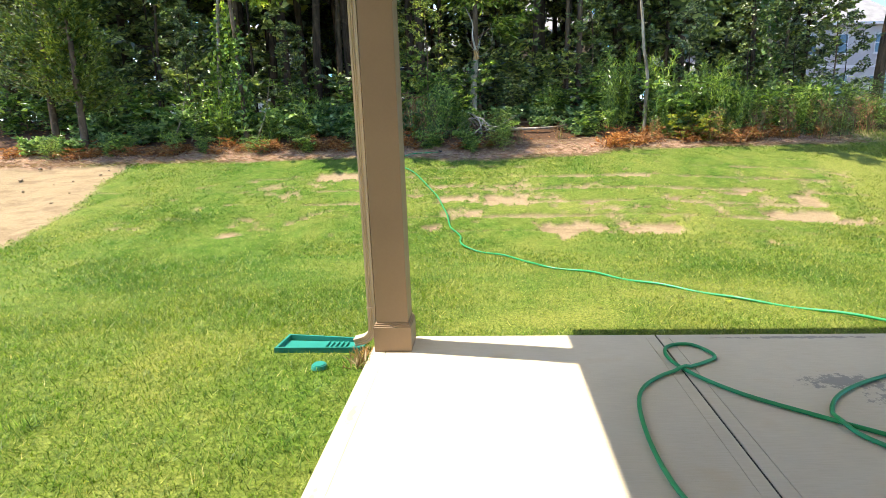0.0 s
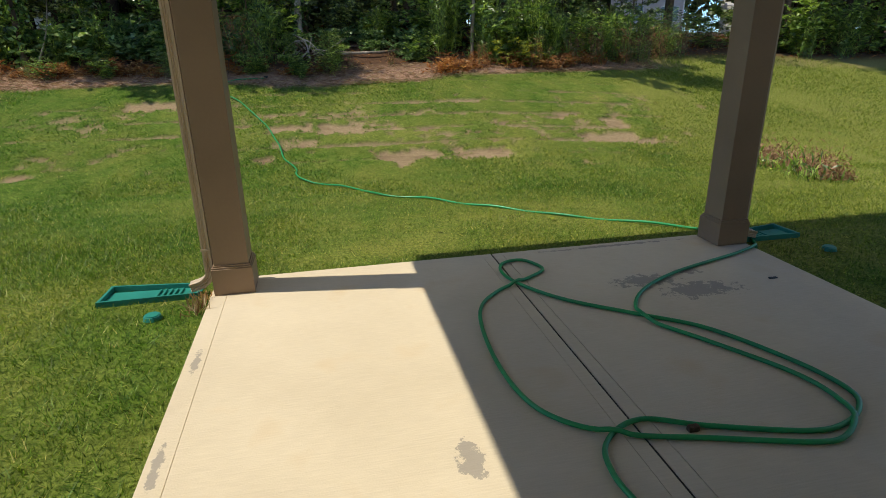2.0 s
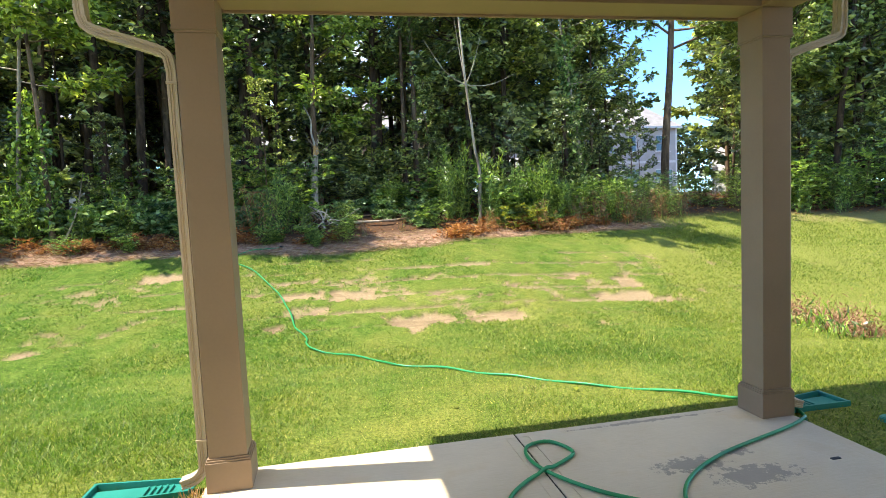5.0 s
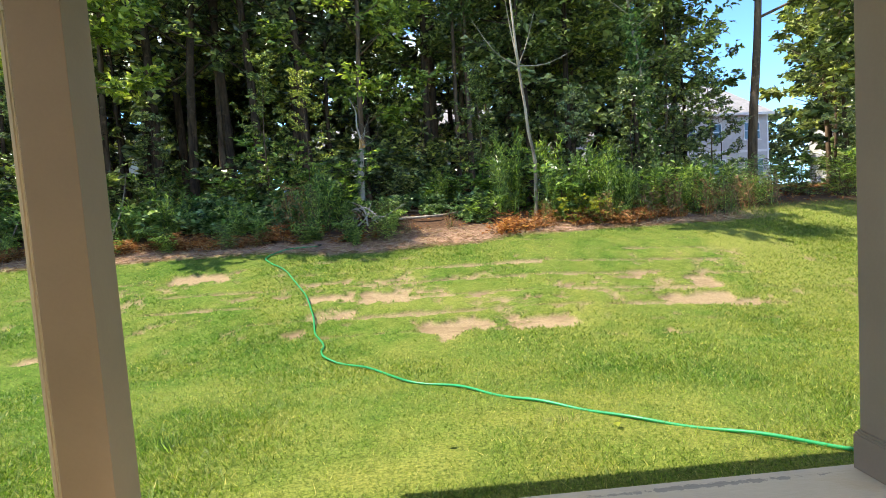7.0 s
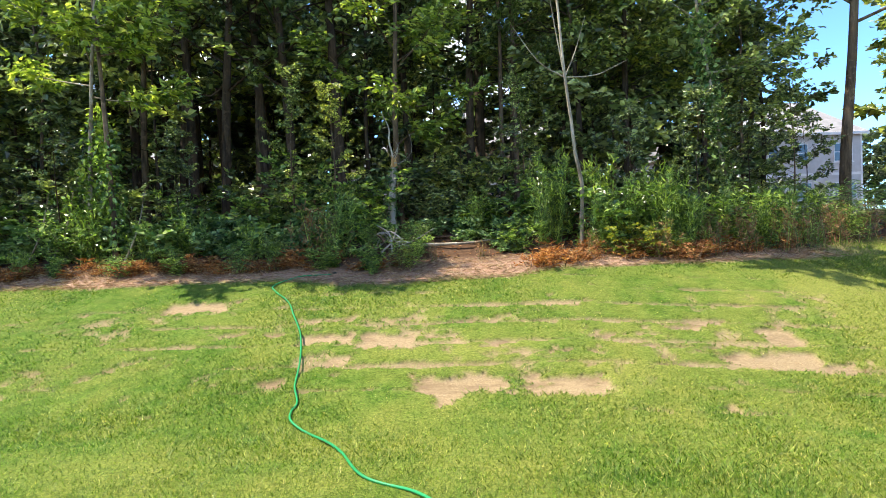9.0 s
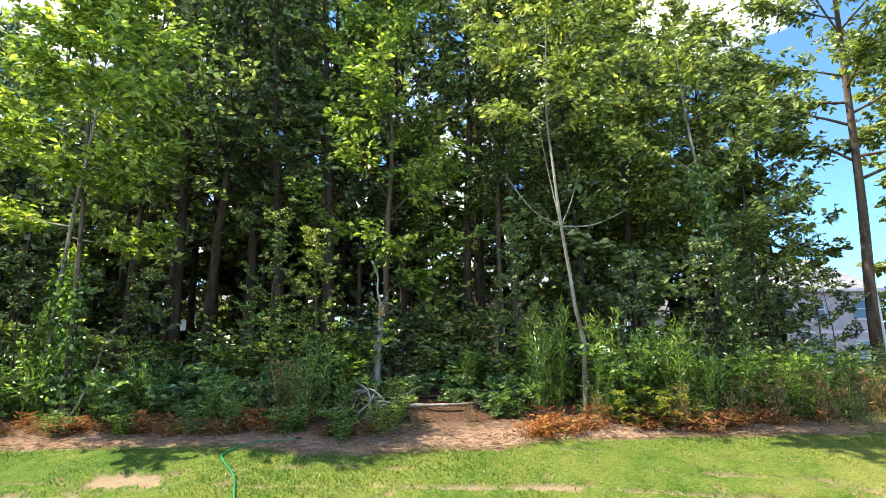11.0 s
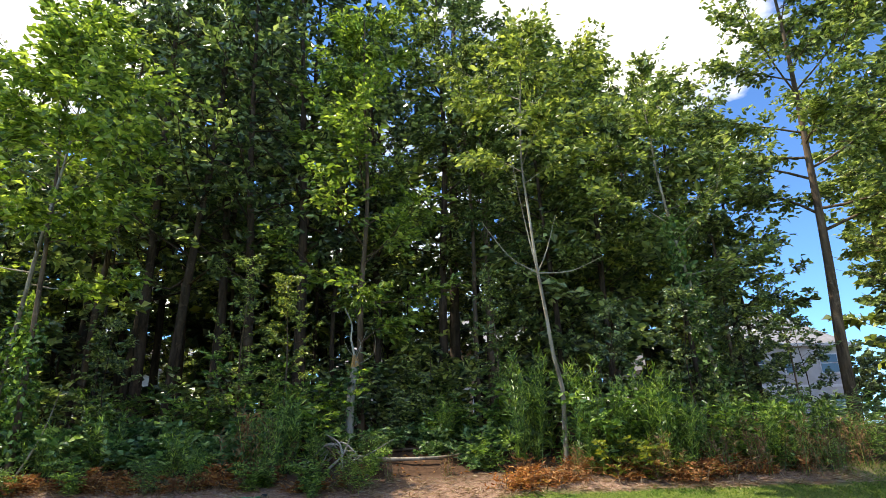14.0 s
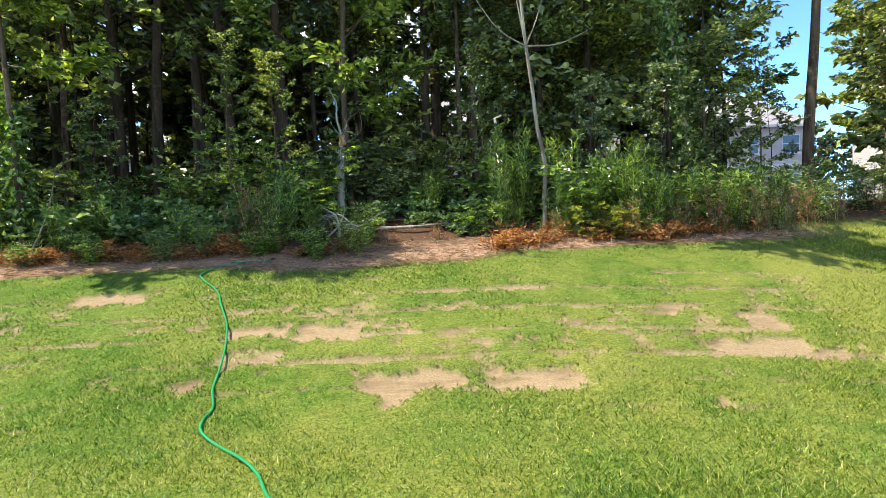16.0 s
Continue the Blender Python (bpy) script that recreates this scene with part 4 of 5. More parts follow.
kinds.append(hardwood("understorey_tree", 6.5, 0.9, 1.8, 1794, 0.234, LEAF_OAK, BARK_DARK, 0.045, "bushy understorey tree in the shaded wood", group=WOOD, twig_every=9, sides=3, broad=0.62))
far_kinds = [hardwood("oak_tree", 14.5, 1.8, 3.1, 1900, 0.42, LEAF_DEEP_SHADE, BARK_DARK, 0.15, "leafy oak deep in the wood", group=WOOD, twig_every=99, sides=3, broad=0.8),
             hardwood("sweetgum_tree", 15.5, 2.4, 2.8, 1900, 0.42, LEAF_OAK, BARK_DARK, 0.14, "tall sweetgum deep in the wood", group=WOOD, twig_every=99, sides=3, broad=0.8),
             hardwood("thicket_tree", 7.5, 0.3, 2.4, 1500, 0.42, LEAF_DEEP_SHADE, BARK_DARK, 0.06, "dark leafy thicket deep in the wood", group=WOOD, twig_every=99, sides=3, broad=0.8)]
TALL = {ob.name: ht for ob, ht in zip(kinds + far_kinds, (15.5, 14.0, 16.5, 12.5, 11.5, 7.5, 6.5, 14.5, 15.5, 7.5))}
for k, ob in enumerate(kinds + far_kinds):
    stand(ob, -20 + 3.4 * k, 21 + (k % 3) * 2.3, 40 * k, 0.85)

spots = [(0.2, 12.3), (4.2, 10.5), (11.45, 14), (8.05, 12.8), (-6.2, 11), (-5.4, 10.7), (2.9, 14.4), (3.3, 14.6), (0.35, 13.0), (2.1, 15.3), (15.2, 13.4), (5.0, 14.5), (6.4, 15.2), (8.7, 15.4)]
FIXED = [(-5.7, 15.0, 2, 0.95), (-6.4, 15.6, 0, 0.9), (-3.7, 15.2, 2, 0.95), (-2.7, 14.6, 0, 0.95), (-4.3, 16.2, 1, 1.0), (-7.4, 15.4, 1, 0.95), (-8.9, 13.4, 5, 1.1), (-4.6, 14.4, 0, 0.95), (-1.9, 16.0, 2, 0.95), (-8.2, 16.4, 2, 1.0), (6.3, 16.6, 4, 1.0),
         (7.2, 17.6, 1, 0.85), (16.4, 15.0, 4, 1.1), (17.6, 13.6, 0, 0.9), (19.5, 14.5, 2, 0.9), (-11.5, 14.0, 6, 1.0), (-10.2, 15.4, 5, 1.0), (-12.6, 13.6, 6, 1.1), (15.0, 14.0, 6, 1.2), (17.0, 14.4, 6, 1.3), (18.8, 14.0, 6, 1.2), (21.0, 14.2, 6, 1.3), (23.0, 15.0, 6, 1.4), (20.0, 16.0, 3, 0.9), (18.0, 16.2, 6, 1.5), (22.5, 17.0, 3, 1.0), (2.4, 17.4, 2, 1.12), (-0.8, 15.6, 3, 0.8)]
for x, y, kind, s in FIXED:
    plant_copy(kinds[kind], x, y, rng.uniform(0, 360), s)
    spots.append((x, y))


def in_gap(x, y):
    """Views that stay open between the trunks, towards the houses."""
    return y > 13.6 and (abs(x - 2.1 - 0.655 * y) < 1.9 + 0.055 * y or abs(x - 2.4 - 0.335 * y) < 0.6 + 0.02 * y or abs(x - 2.4 - 0.07 * y) < 0.35 or abs(x - 2.4 + 0.47 * y) < 0.4)


def roofline(x, y):
    """How high the wood's uneven roof reaches: it dips in two bays, and stands tallest at either end."""
    lane = (x - 2.4) / y
    return 1.7 + y * float(np.interp(lane, [-0.26, -0.24, -0.16, -0.14, 0.05, 0.08, 0.33, 0.42, 0.47, 0.52], [1.6, 0.78, 0.78, 1.05, 1.05, 0.72, 0.7, 0.6, 0.57, 1.6])) - 1.9


def sow(want, y0, y1, gap, choose, small, large, taken, tall=False):
    made = tries = 0
    while made < want and tries < 8000:
        tries += 1
        y = y0 + (y1 - y0) * rng.random() ** 1.2
        x = rng.uniform(-8 - 0.85 * y, 9 + 0.95 * y)
        if (in_gap(x, y) and not (tall and y > 16 and not 0.5 < (x - 2.1) / y < 0.82)) or min(((x - a) ** 2 + (y - b) ** 2 for a, b in taken), default=99) < gap**2:
            continue
        if x < -8.5 and y < 18 and rng.random() < 0.6:
            continue
        taken.append((x, y))
        made += 1
        s = rng.uniform(small, large)
        ob = kinds[int(rng.integers(3))] if tall and in_gap(x, y) else choose()
        plant_copy(ob, x, y, rng.uniform(0, 360), min(s, roofline(x, y) / TALL[ob.name]))


sow(46, 13.8, 22, 1.35, lambda: kinds[int(rng.choice([0, 1, 2, 3, 4, 5], p=[0.22, 0.18, 0.22, 0.18, 0.08, 0.12]))], 0.8, 1.08, spots, True)
sow(44, 14.6, 22, 0.9, lambda: kinds[6], 0.75, 1.25, [])
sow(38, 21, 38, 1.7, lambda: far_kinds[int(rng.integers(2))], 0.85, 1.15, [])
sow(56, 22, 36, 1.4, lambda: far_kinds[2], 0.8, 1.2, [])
for k in range(26):
    x = -75 + 6.4 * k + rng.normal(0, 1.5)
    plant_copy(far_kinds[2], x + 3, 68 + rng.uniform(-2, 3), rng.uniform(0, 360), 1.15 if 40 < x < 64 else 1.5)
    if 43 < x < 64:
        continue
    plant_copy(far_kinds[k % 2], x, 78 + rng.uniform(-4, 8), rng.uniform(0, 360), rng.uniform(0.75, 1.0))


for k in range(13):
    plant_copy(far_kinds[2], 39.5 + 2.1 * k, 61 + rng.uniform(-1, 2), rng.uniform(0, 360), rng.uniform(0.85, 1.1))


# ---- undergrowth ----
def shrub(name, height, spread, stems, count, size, leaf, label, group, skin=BARK_BROWN, width=0.5, upright=1.0, lower=0.1, per_shoot=9):
    """A bush of arching stems; each carries side shoots with leaves set along them, blades turned to the light."""
    ob = base(name, label=label, category="bush", group=group)
    wood, tips, ways = [], [], []
    shoots = max(2, count // stems // per_shoot)
    for i in range(stems):
        a = rng.uniform(0, 6.28)
        ln, rd = branch((rng.normal(0, spread * 0.2), rng.normal(0, spread * 0.2), -0.05), (math.cos(a), math.sin(a), upright * rng.uniform(0.7, 2.4)), height * rng.uniform(0.5, 1.15), 0.011, 0.3, 5)
        wood.append(tube(ln, rd, 3))
        for j in range(shoots):
            u = lower + (1 - lower) * rng.random() ** 0.8
            at = np.array([np.interp(u, np.linspace(0, 1, 5), ln[:, c]) for c in range(3)])
            b = rng.uniform(0, 6.28)
            way = np.array([math.cos(b), math.sin(b), rng.normal(0.35, 0.3)])
            run = rng.uniform(0.5, 1.2) * size * 2.4
            w = np.linspace(0.15, 1, per_shoot)[:, None]
            p = at + way * run * w - np.array([0, 0, 0.25 * run]) * w**2
            p[:, 2] = np.maximum(p[:, 2], 0.03)
            side = np.array([-way[1], way[0], 0.0]) * np.where(np.arange(per_shoot) % 2, 1.0, -1.0)[:, None]
            tips.append(p)
            ways.append(side + way * 0.7 + rng.normal(0, 0.3, (per_shoot, 3)))
    v, q = joined(wood)
    tagged(np_part("woody_growth", v, q, skin, ob), kind="stuff")
    v, q = leaves(np.vstack(tips), np.vstack(ways), size, width, 0.85)
    np_part("foliage", v, q, leaf, ob)
    return ob


def weed_clump(name, height, stems, leaf, label, group, per=60, size=0.16):
    """Tall feathery weeds with thin upright stalks."""
    ob = base(name, label=label, category="weeds", group=group)
    wood, tips, ways = [], [], []
    for i in range(stems):
        a = rng.uniform(0, 6.28)
        ln, rd = branch((rng.normal(0, 0.16), rng.normal(0, 0.16), -0.05), (math.cos(a) * 0.18, math.sin(a) * 0.18, 1), height * rng.uniform(0.6, 1.1), 0.007, 0.12, 6)
        wood.append(tube(ln, rd, 3))
        w = rng.random(per) ** 0.8
        tips.append(np.stack([np.interp(w, np.linspace(0, 1, 6), ln[:, c]) for c in range(3)], 1))
        ways.append(rng.normal(0, 0.6, (per, 3)) + [0, 0, 0.7])
    v, q = joined(wood)
    tagged(np_part("stalk_growth", v, q, LEAF_SHRUB, ob), kind="stuff")
    v, q = leaves(np.vstack(tips), np.vstack(ways), size, 0.13, 1.0, 0.02)
    np_part("foliage", v, q, leaf, ob)
    return ob


G = "undergrowth along the wood's edge"
sh_kinds = [shrub("ivy_bush", 0.75, 1.0, 16, 1500, 0.13, LEAF_IVY, "low tangled leafy green ground cover", G, upright=0.45, width=0.72),
            shrub("leafy_bush", 1.3, 0.8, 10, 1050, 0.15, LEAF_SHRUB, "leafy bright green bush at the wood's edge", G, width=0.48),
            shrub("tall_bush", 2.0, 0.9, 11, 1400, 0.16, LEAF_SHRUB, "tall rounded green bush in front of the trees", G, width=0.55),
            shrub("shade_bush", 1.7, 1.1, 12, 1200, 0.18, LEAF_OAK, "dark green bush in the shade of the trees", G, width=0.6),
            shrub("grassy_bush", 0.9, 0.8, 30, 1300, 0.2, LEAF_SHRUB, "rough patch of long green and tan weeds", G, width=0.1, upright=2.2, per_shoot=5)]
weed = weed_clump("tall_weed", 1.9, 16, LEAF_SHRUB, "tall feathery bright green weeds", G)
weed_b = weed_clump("tall_weed", 1.3, 14, LEAF_SHRUB, "upright green weeds with brown stalks", G, 50)
dry_weed = weed_clump("dry_weed", 1.0, 18, BROWN_STRAW, "upright brown dry weed stalks", G, 26, 0.13)
yel = shrub("yellowing_bush", 1.25, 0.6, 8, 560, 0.12, LEAF_YELLOW, "young bush with yellowing leaves", G)
dead = shrub("dead_weed_bush", 0.34, 1.0, 20, 420, 0.12, LEAF_DEAD, "low sprayed rust-brown dead weeds", "dead weeds along the mulch", BARK_BROWN, 0.28, 0.9, 0.0)
stand(sh_kinds[0], -3.2, 11.0), stand(sh_kinds[1], 4.9, 10.6), stand(sh_kinds[2], -1.1, 12.3), stand(sh_kinds[3], 1.0, 14.2), stand(sh_kinds[4], 9.8, 12.0)
stand(weed, 3.75, 10.9), stand(weed_b, -0.55, 10.3), stand(dry_weed, -1.05, 10.35, 0, 1.1), stand(yel, 4.85, 9.95, 0, 0.68), stand(dead, -1.5, 9.9)
for x, y, k, s in [(-9.6, 10.15, 0, 0.75), (-8.7, 10.3, 0, 0.7), (-10.6, 10.2, 0, 0.8), (-8.2, 10.9, 0, 0.9), (-4.2, 11.0, 0, 1.1), (-2.2, 10.9, 0, 1.15), (-1.4, 10.8, 0, 0.95), (-3.7, 11.7, 0, 1.3), (-5.0, 11.4, 0, 1.2), (-6.6, 11.2, 1, 1.0), (-7.5, 11.4, 0, 1.3), (-8.3, 11.8, 1, 1.1), (-2.8, 11.9, 1, 0.9), (-1.6, 11.8, 0, 1.2),
                   (-9.8, 11.7, 0, 1.2), (-11.2, 12.2, 1, 1.1), (-12.8, 12.3, 2, 1.0), (-10.4, 12.8, 3, 1.1), (-0.45, 11.4, 2, 0.78), (0.3, 11.5, 0, 0.7), (1.9, 11.8, 0, 0.7), (1.3, 12.5, 3, 0.6), (-0.1, 13.4, 3, 0.9), (2.6, 12.2, 1, 0.6), (1.1, 11.9, 0, 0.7), (2.1, 12.6, 0, 0.8), (0.9, 10.9, 4, 0.5), (2.75, 10.3, 0, 0.4), (1.9, 11.2, 0, 0.5), (2.95, 10.2, 1, 0.5), (1.0, 10.2, 1, 0.35), (2.1, 12.0, 1, 0.6), (2.7, 10.8, 0, 0.55), (1.6, 13.4, 3, 0.8), (3.0, 11.5, 0, 0.8), (3.5, 11.6, 1, 0.95),
                   (4.0, 11.6, 1, 1.0), (5.5, 10.9, 1, 0.95), (5.9, 11.5, 1, 0.9), (6.8, 11.4, 1, 0.75), (8.1, 11.9, 1, 0.75), (8.8, 12.2, 4, 0.9), (9.6, 12.9, 1, 0.65), (10.4, 12.9, 4, 0.8), (11.2, 12.9, 4, 0.8), (12.3, 13.2, 4, 1.1),
                   (5.0, 11.8, 2, 0.75), (6.2, 12.6, 3, 0.7), (7.2, 13.0, 3, 0.7), (10.0, 14.6, 3, 0.6), (13.4, 12.9, 4, 1.1), (14.5, 12.6, 1, 1.2), (15.6, 12.9, 2, 1.0), (16.8, 12.6, 4, 1.3), (17.8, 12.8, 2, 1.1), (19.2, 12.6, 1, 1.4), (20.6, 13.0, 2, 1.2), (22, 13.2, 2, 1.3),
                   (7.0, 10.9, 1, 0.8), (8.0, 10.9, 4, 0.7), (9.0, 11.6, 1, 0.7), (7.6, 11.3, 1, 0.85), (9.9, 11.5, 4, 0.7), (-4.6, 12.4, 1, 1.0), (-6.0, 12.2, 3, 0.9), (-3.0, 13.0, 3, 0.9), (-8.0, 13.2, 3, 1.1)]:
    plant_copy(sh_kinds[k], x, y, rng.uniform(0, 360), s)
for k in range(34):
    y = 14 + 14 * rng.random()
    x = rng.uniform(-6 - 0.6 * y, 8 + 0.8 * y)
    if 0.5 < (x - 2.1) / y < 0.8:
        continue
    plant_copy(sh_kinds[3 if k % 3 else 0], x, y, rng.uniform(0, 360), rng.uniform(0.8, 1.3))
for x, y, s in [(3.45, 10.7, 0.85), (4.7, 11.0, 0.95), (5.2, 10.5, 0.8), (5.7, 10.3, 0.9), (2.2, 11.7, 0.55)]:
    plant_copy(weed, x, y, rng.uniform(0, 360), s)
for x, y, s in [(-0.95, 10.4, 0.75), (-0.7, 10.15, 0.7), (0.0, 10.5, 0.45), (6.1, 10.3, 0.9), (-5.9, 10.6, 0.9), (-3.9, 10.8, 0.8), (16.4, 12.2, 1.2), (18.4, 12.1, 1.1), (14.9, 12.1, 1.0)]:
    plant_copy(weed_b, x, y, rng.uniform(0, 360), s)
for x, y, s in [(-7.0, 11.3, 0.42), (-4.4, 11.5, 0.36), (-2.0, 11.9, 0.34), (-0.9, 11.6, 0.3), (3.3, 12.1, 0.3), (5.4, 11.4, 0.36), (7.0, 11.8, 0.42), (8.4, 12.4, 0.38), (9.3, 12.2, 0.3), (10.2, 13.4, 0.36), (14.0, 13.0, 0.4), (16.0, 13.2, 0.5), (18.3, 13.0, 0.45)]:
    plant_copy(kinds[5 if s > 0.35 else 4], x, y, rng.uniform(0, 360), s)
for x, y, s in [(-6.5, 10.75, 0.5), (-6.0, 11.0, 0.6)]:
    plant_copy(sh_kinds[2], x, y, rng.uniform(0, 360), s)
for x, y, s in [(6.5, 10.4, 0.8), (7.1, 10.9, 0.9), (7.7, 10.7, 0.75), (8.3, 11.2, 0.9), (9.2, 11.6, 0.8), (4.4, 10.2, 0.8), (6.0, 10.9, 1.1), (-2.4, 10.4, 0.6), (-4.6, 10.5, 0.7)]:
    plant_copy(weed_b, x, y, rng.uniform(0, 360), s)
for x, y, s in [(5.4, 9.9, 0.6)]:
    plant_copy(yel, x, y, rng.uniform(0, 360), s)
for k in range(84):
    x = rng.uniform(-11.5, 8.6)
    if 0.7 < x < 3.2:
        continue
    y = float(np.interp(x, MULCH_X, MULCH_Y)) + rng.uniform(0.5, 1.2)
    plant_copy(dead, x, y, rng.uniform(0, 360), rng.uniform(0.4, 0.85))

for x, y, s in [(-0.8, 10.25, 0.9), (6.7, 10.3, 0.8), (7.4, 10.4, 0.95), (8.1, 10.6, 0.9), (8.8, 10.8, 0.85), (9.5, 11.1, 0.9), (5.6, 10.0, 0.7), (10.3, 11.6, 0.8), (4.3, 9.9, 0.5), (2.2, 10.0, 0.35), (1.3, 9.8, 0.4)]:
    plant_copy(dry_weed, x, y, rng.uniform(0, 360), s)

for k in range(16):
    x = rng.uniform(3.2, 7.6)
    plant_copy(dead, x, float(np.interp(x, MULCH_X, MULCH_Y)) + rng.uniform(0.3, 0.7), rng.uniform(0, 360), rng.uniform(0.5, 0.85))
for k in range(26):
    x = rng.uniform(-10.5, 8.5)
    if not 0.7 < x < 3.0:
        plant_copy(sh_kinds[1], x, float(np.interp(x, MULCH_X, MULCH_Y)) + rng.uniform(0.45, 1.1), rng.uniform(0, 360), rng.uniform(0.2, 0.38))
for k in range(12):
    x = rng.uniform(-10.5, 9.5)
    y = float(np.interp(x, MULCH_X, MULCH_Y)) + rng.uniform(0.45, 1.0)
    plant_copy(sh_kinds[4] if k % 2 else weed_b, x, y, rng.uniform(0, 360), rng.uniform(0.3, 0.55))

# straw and twigs strewn on the mulch
k = 15000
x = rng.uniform(-11, 9, k)
y = np.interp(x, MULCH_X, MULCH_Y) + rng.uniform(0.0, 1.2, k) ** 1.2 - 0.05
p = np.stack([x, y, rise(x, y) + 0.01], 1)
v, q = leaves(p, rng.normal(0, 1, (k, 3)) * [1, 1, 0.18], 0.16, 0.07, 1.0, 0.02)
tagged(np_part("straw_mulch", v, q, STRAW), "pinkish tan straw and dead stalks strewn along the lawn", "mulch", kind="stuff")
k = 16000
y = rng.uniform(10, 30, k)
x = rng.uniform(-14, 18, k) * (0.6 + y / 30)
p = np.stack([x, y, rise(x, y) + 0.01], 1)[y > np.interp(x, MULCH_X, MULCH_Y) + 0.9]
v, q = leaves(p, rng.normal(0, 1, (len(p), 3)) * [1, 1, 0.3], 0.1, 0.5)
tagged(np_part("leaf_litter", v, q, LEAF_DEAD), "dead brown leaves on the forest floor", "leaf litter", kind="stuff")

# the sprayed strip of dead growth on the lawn, with green weeds at its foot
k = 3600
u, w = rng.random(k), rng.normal(0, 0.1, k)
x, y = 7.7 - 1.1 * u + w * 0.9, 4.8 - 2.7 * u - w * 0.4
p = np.stack([x, y, rise(x, y) + np.abs(rng.normal(0, 0.16, k)) * np.exp(-(w / 0.16) ** 2)], 1)
v, q = leaves(p, rng.normal(0, 1, (k, 3)) + [0, 0, 0.1], 0.1, 0.14)
tagged(np_part("dead_clump", v, q, BROWN_STRAW), "mound of pinkish brown dead stalks lying on the lawn", "dead plants", kind="stuff")
p2 = p[:420] - [0.3, 0.05, 0.05]
v, q = leaves(p2, rng.normal(0, 0.5, (420, 3)) + [0, 0, 0.8], 0.16, 0.15)
tagged(np_part("green_weeds", v, q, LEAF_SHRUB), "fresh green weeds around dead stalks", "weeds", kind="stuff")


def fallen_branch(pts, r, label, skin=BARK_PALE):
    line = smooth_line([(x, y, float(rise(x, y)) + dz) for x, y, dz in pts], 0.15)
    v, q = tube(line, np.linspace(r, r * 0.35, len(line)), 7)
    tagged(np_part("fallen_branch", v, q, skin, None, True), label, "branch", "fallen branches")


fallen_branch([(0.9, 10.85, 0.05), (1.6, 10.7, 0.08), (2.3, 10.75, 0.1), (3.1, 10.9, 0.22)], 0.04, "long bare fallen branch lying on the leaf litter")
fallen_branch([(1.0, 11.5, 0.03), (1.7, 11.45, 0.05), (2.2, 11.6, 0.04)], 0.03, "dark fallen branch on the leaf litter", BARK_BROWN)
for k in range(15):
    a, reach = rng.uniform(0, 6.28), rng.uniform(0.3, 0.55)
    cx, cy, up = 0.4 + rng.normal(0, 0.16), 10.75 + rng.normal(0, 0.1), rng.uniform(0.12, 0.45)
    fallen_branch([(cx - reach * math.cos(a), cy - 0.4 * reach * math.sin(a), 0.02), (cx, cy, up), (cx + reach * math.cos(a + 0.5), cy + 0.4 * reach * math.sin(a + 0.5), rng.uniform(0.02, 0.5))], rng.uniform(0.014, 0.026), "bare dead branch in a brush pile by the snapped trunk", BARK_SNAG if k % 3 else BARK_BROWN)
for x, y in ((-7.3, 10.6), (-6.9, 10.8), (-5.1, 10.4)):
    fallen_branch([(x, y, 0.0), (x + 0.3, y + 0.1, 0.7), (x + 0.45, y + 0.2, 1.5)], 0.022, "bare dead stick leaning in the undergrowth")


# clods on the bare ground, and single fallen leaves on the grass
k = 45
x, y = rng.uniform(-13, -7.1, k), rng.uniform(4.6, 9.2, k)
keep = bare_at(x, y) > 0.5
p = np.stack([x, y, rise(x, y) - 0.035], 1)[keep]
clods = []
for c in p:
    r = 0.01 + 0.04 * rng.random() ** 3
    up = np.array([[0, 0, -0.4], [0, 0, 0.2], [0.03, 0, 0.7], [0, 0.02, 1.0]]) * r
    clods.append(tube(c + up, np.array([0.7, 1.1, 0.8, 0.15]) * r * rng.uniform(0.8, 1.4), 5))
v, q = joined(clods)
tagged(np_part("soil_clods", v, q, SOIL), "dry clods of tan soil on bare ground", "soil", kind="stuff")
k = 2600
x, y = rng.uniform(-3, 7, k), rng.uniform(4.4, 8.4, k)
keep = bare_at(x, y) > 0.6
p = np.stack([x, y, rise(x, y) - 0.035], 1)[keep]
v, q = leaves(p, rng.normal(0, 1, (len(p), 3)) * [1, 1, 0.25], 0.08, 0.08)
tagged(np_part("soil_straw", v, q, STRAW), "bits of dry straw on bare soil patches", "straw", kind="stuff")


def fallen_leaf(x, y, turn):
    v, q = leaves(np.zeros((1, 3)), np.array([[1.0, 0.2, 0.15]]), 0.07, 0.7, 0.2, 0.12)
    ob = np_part("fallen_leaf", v, q, LEAF_YELLOW)
    ob.matrix_world = pose(x, y, float(rise(x, y)) + 0.03, 0, 0, turn)
    tagged(ob, "single yellowed leaf fallen on the grass", "leaf", "fallen leaves")


for k, (x, y) in enumerate(((1.4, 1.11), (2.51, 1.16), (4.07, 1.51), (4.6, 3.61), (3.0, 3.54))):
    fallen_leaf(x, y, 70 * k)


def dry_tuft(x, y, s, leaf, label):
    k = 70
    p = rng.normal(0, 0.04, (k, 3)) * [1, 1, 0]
    v, q = leaves(p, rng.normal(0, 0.5, (k, 3)) + [0, 0, 0.9], 0.13 * s, 0.08, 1.0, 0.03)
    ob = np_part("grass_tuft", v, q, leaf)
    ob.matrix_world = pose(x, y, float(rise(x, y)) - 0.005)
    tagged(ob, label, "grass tuft", "grass tufts")


for x, y, s in ((-0.33, -0.14, 0.8), (-0.32, 0.0, 0.7)):
    dry_tuft(x, y, s, STRAW, "dry straw-coloured tuft beside the slab")
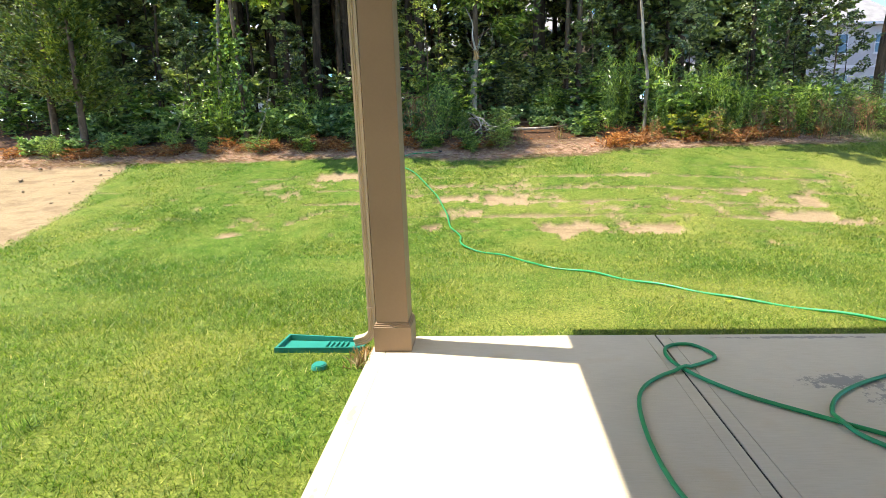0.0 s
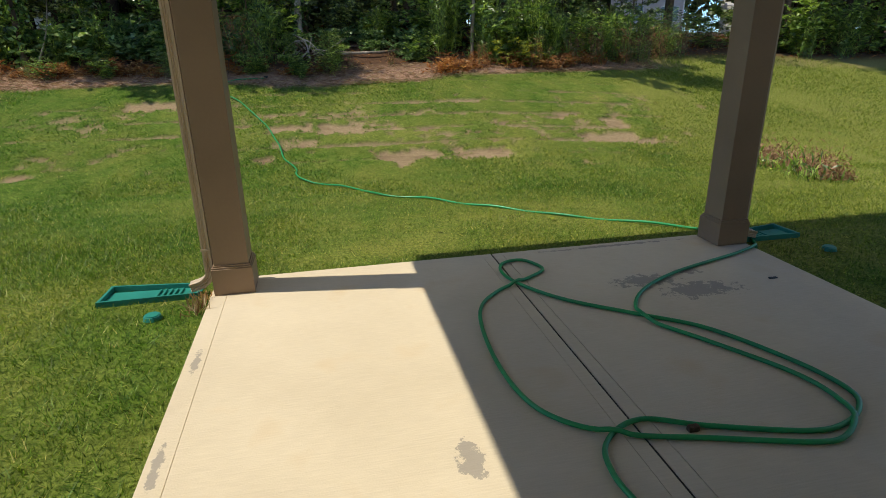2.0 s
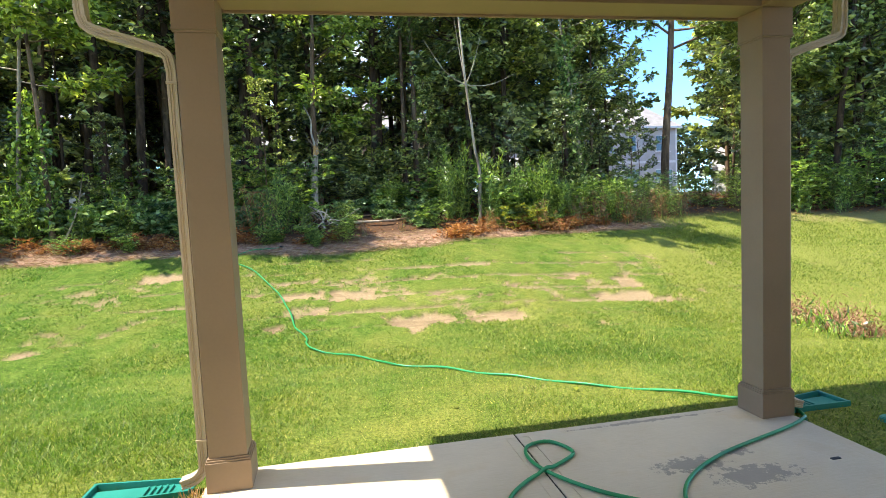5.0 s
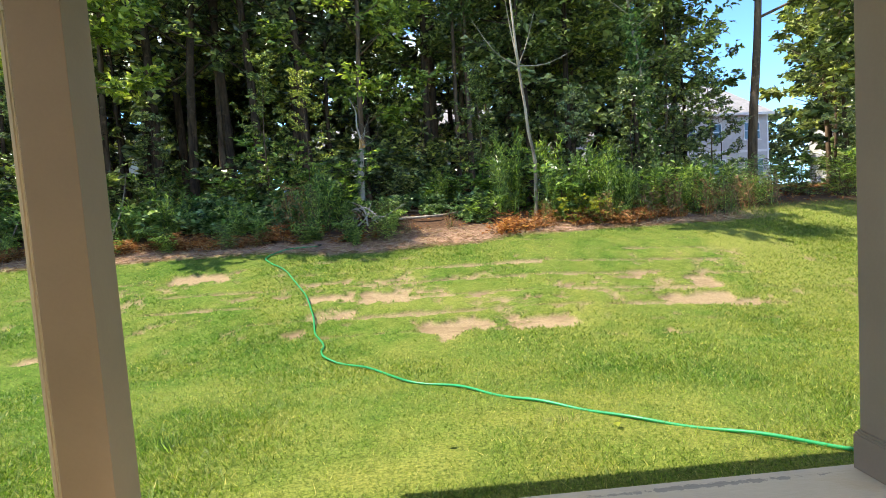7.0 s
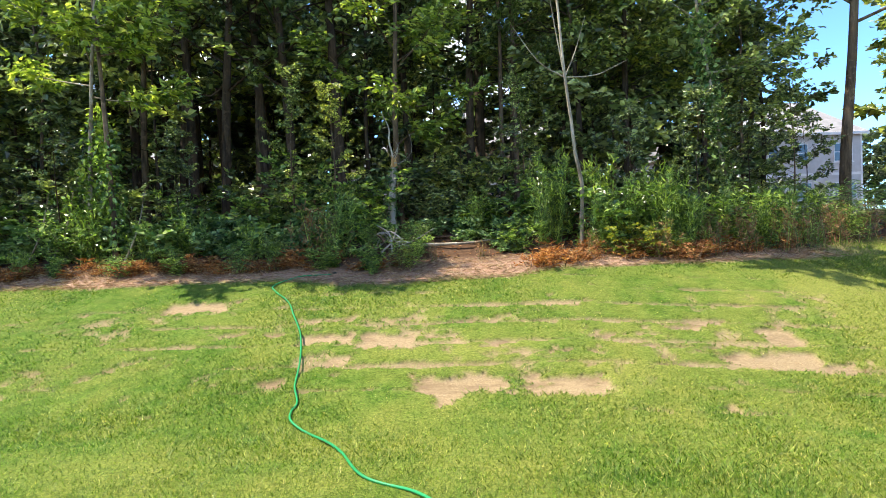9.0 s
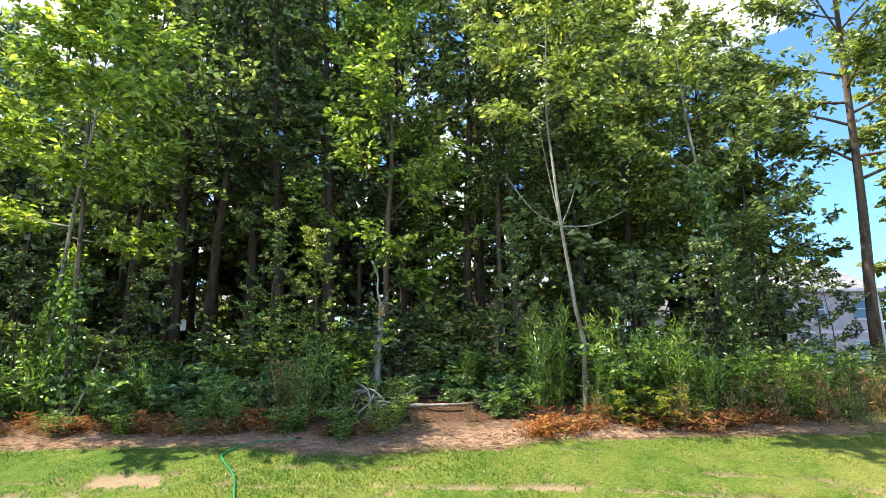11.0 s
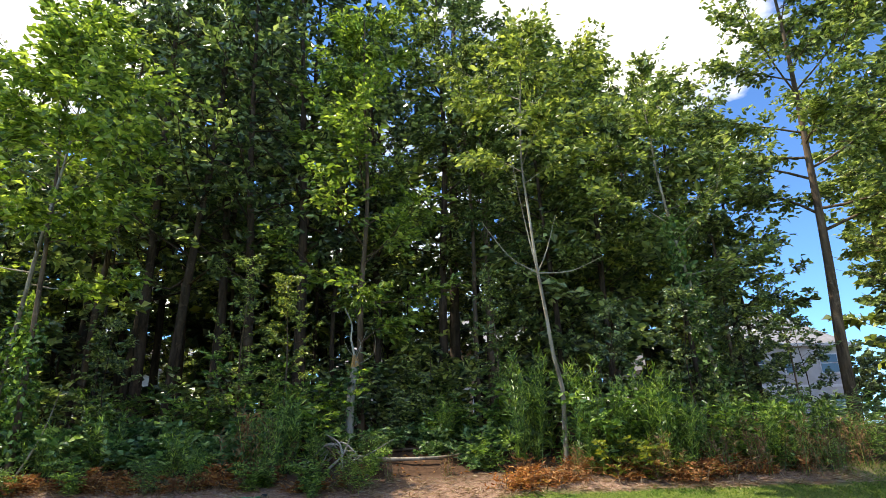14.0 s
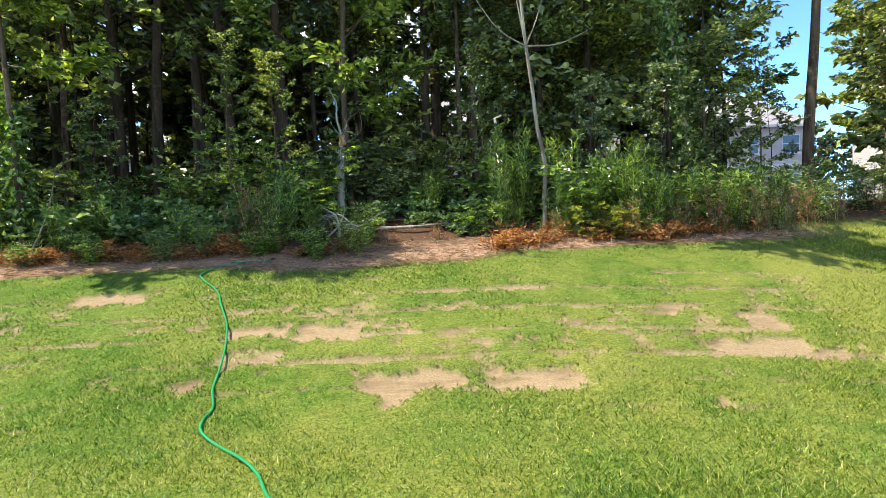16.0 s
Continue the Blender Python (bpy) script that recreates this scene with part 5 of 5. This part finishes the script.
for x, y, s in ((-0.49, 1.65, 0.8), (-1.97, -0.95, 0.6)):
    dry_tuft(x, y, s, LEAF_SHRUB, "pale green weed tuft in the lawn")

# ---- houses beyond the wood ----
def far_house(x, y, wide, deep, eave, ridge, skin, turn, label, windows, hip=True):
    ob = base("house", pose(x, y, float(rise(x, y)) - 0.1, 0, 0, turn), label, "house", "houses beyond the wood")
    w, d = wide / 2, deep / 2
    part("wall", box(-w, -d, 0, w, d, eave), skin, ob)
    for z in (eave * 0.5,):
        part("belly_band", box(-w - 0.03, -d - 0.03, z - 0.12, w + 0.03, d + 0.03, z + 0.12), WHITE_TRIM, ob)
    bm = bmesh.new()
    o = 0.45
    lo = [bm.verts.new(c) for c in [(-w - o, -d - o, eave), (w + o, -d - o, eave), (w + o, d + o, eave), (-w - o, d + o, eave)]]
    inset = d * 0.5 if hip else -o
    r0, r1 = bm.verts.new((-w + inset, 0, ridge)), bm.verts.new((w - inset, 0, ridge))
    bm.faces.new((lo[0], lo[1], r1, r0)), bm.faces.new((lo[1], lo[2], r1)), bm.faces.new((lo[2], lo[3], r0, r1)), bm.faces.new((lo[3], lo[0], r0)), bm.faces.new(lo[::-1])
    part("roof", bm, SHINGLE, ob)
    part("eave_board", box(-w - o, -d - o - 0.04, eave - 0.22, w + o, -d - o, eave + 0.02), WHITE_TRIM, ob)
    for sx in (-1, 1):
        part("corner_board", box(sx * w - 0.09, -d - 0.03, 0, sx * w + 0.09, -d + 0.1, eave), WHITE_TRIM, ob)
    for wx, wz, ww, wh in windows:
        win = part("window", box(wx - ww / 2, -d - 0.06, wz, wx + ww / 2, -d + 0.02, wz + wh), WHITE_TRIM, ob)
        for k in range(2):
            part("pane", box(wx - ww / 2 + 0.09, -d - 0.075, wz + 0.08 + k * (wh / 2 - 0.02), wx + ww / 2 - 0.09, -d - 0.05, wz + wh / 2 - 0.02 + k * (wh / 2 - 0.06)), PANE, win)
        part("sill", box(wx - ww / 2 - 0.08, -d - 0.12, wz - 0.1, wx + ww / 2 + 0.08, -d, wz), WHITE_TRIM, win)
    return ob


far_house(31.6, 58, 11.5, 10, 7.4, 11.2, WHITE_SIDING, 6, "two-storey white-sided house with a grey shingled roof", [(4.0, 4.8, 1.8, 1.7), (4.1, 1.4, 2.2, 1.5), (0.2, 4.8, 1.0, 1.7), (-2.6, 4.8, 1.0, 1.7), (0.2, 1.4, 1.6, 1.6), (-3, 1.2, 1.6, 1.6)])
far_house(20.6, 54, 5.0, 8, 5.4, 8.0, WHITE_SIDING, 30, "white-sided gabled house partly hidden by trees", [(1.2, 3.8, 1, 1.5)], False)
far_house(4.5, 50, 11, 9, 6.2, 9.6, TAN_SIDING, 3, "tan-sided house with a dark roof seen through trees", [(-3, 3.8, 1.2, 1.5), (0, 1.0, 2.0, 2.0), (3, 3.8, 1.2, 1.5), (3.2, 1.0, 1.2, 1.6)])
far_house(-22.5, 52, 11, 9, 5.6, 8.6, GREEN_SIDING, -8, "pale green-sided house seen between trunks", [(-3, 3.2, 1.2, 1.5), (2, 1.0, 1.5, 1.6)])
far_house(52.5, 57, 9, 9, 6.6, 10.0, WHITE_SIDING, 14, "white-sided house with a grey roof beyond the trees", [(-2, 4.0, 1.4, 1.6), (1.5, 4.0, 1.4, 1.6), (-1, 1.0, 1.5, 1.6)])
far_house(-6.0, 62, 9, 9, 6.2, 9.0, WHITE_SIDING, 0, "white-sided house glimpsed between tree trunks", [(-2, 4.0, 1.4, 1.6), (2, 1.0, 1.5, 1.6)])

# slim trees that close the edge beside the houses
plant_copy(kinds[3], 11.2, 17.6, 130, 0.82)
plant_copy(kinds[4], 10.1, 16.4, 40, 0.8)
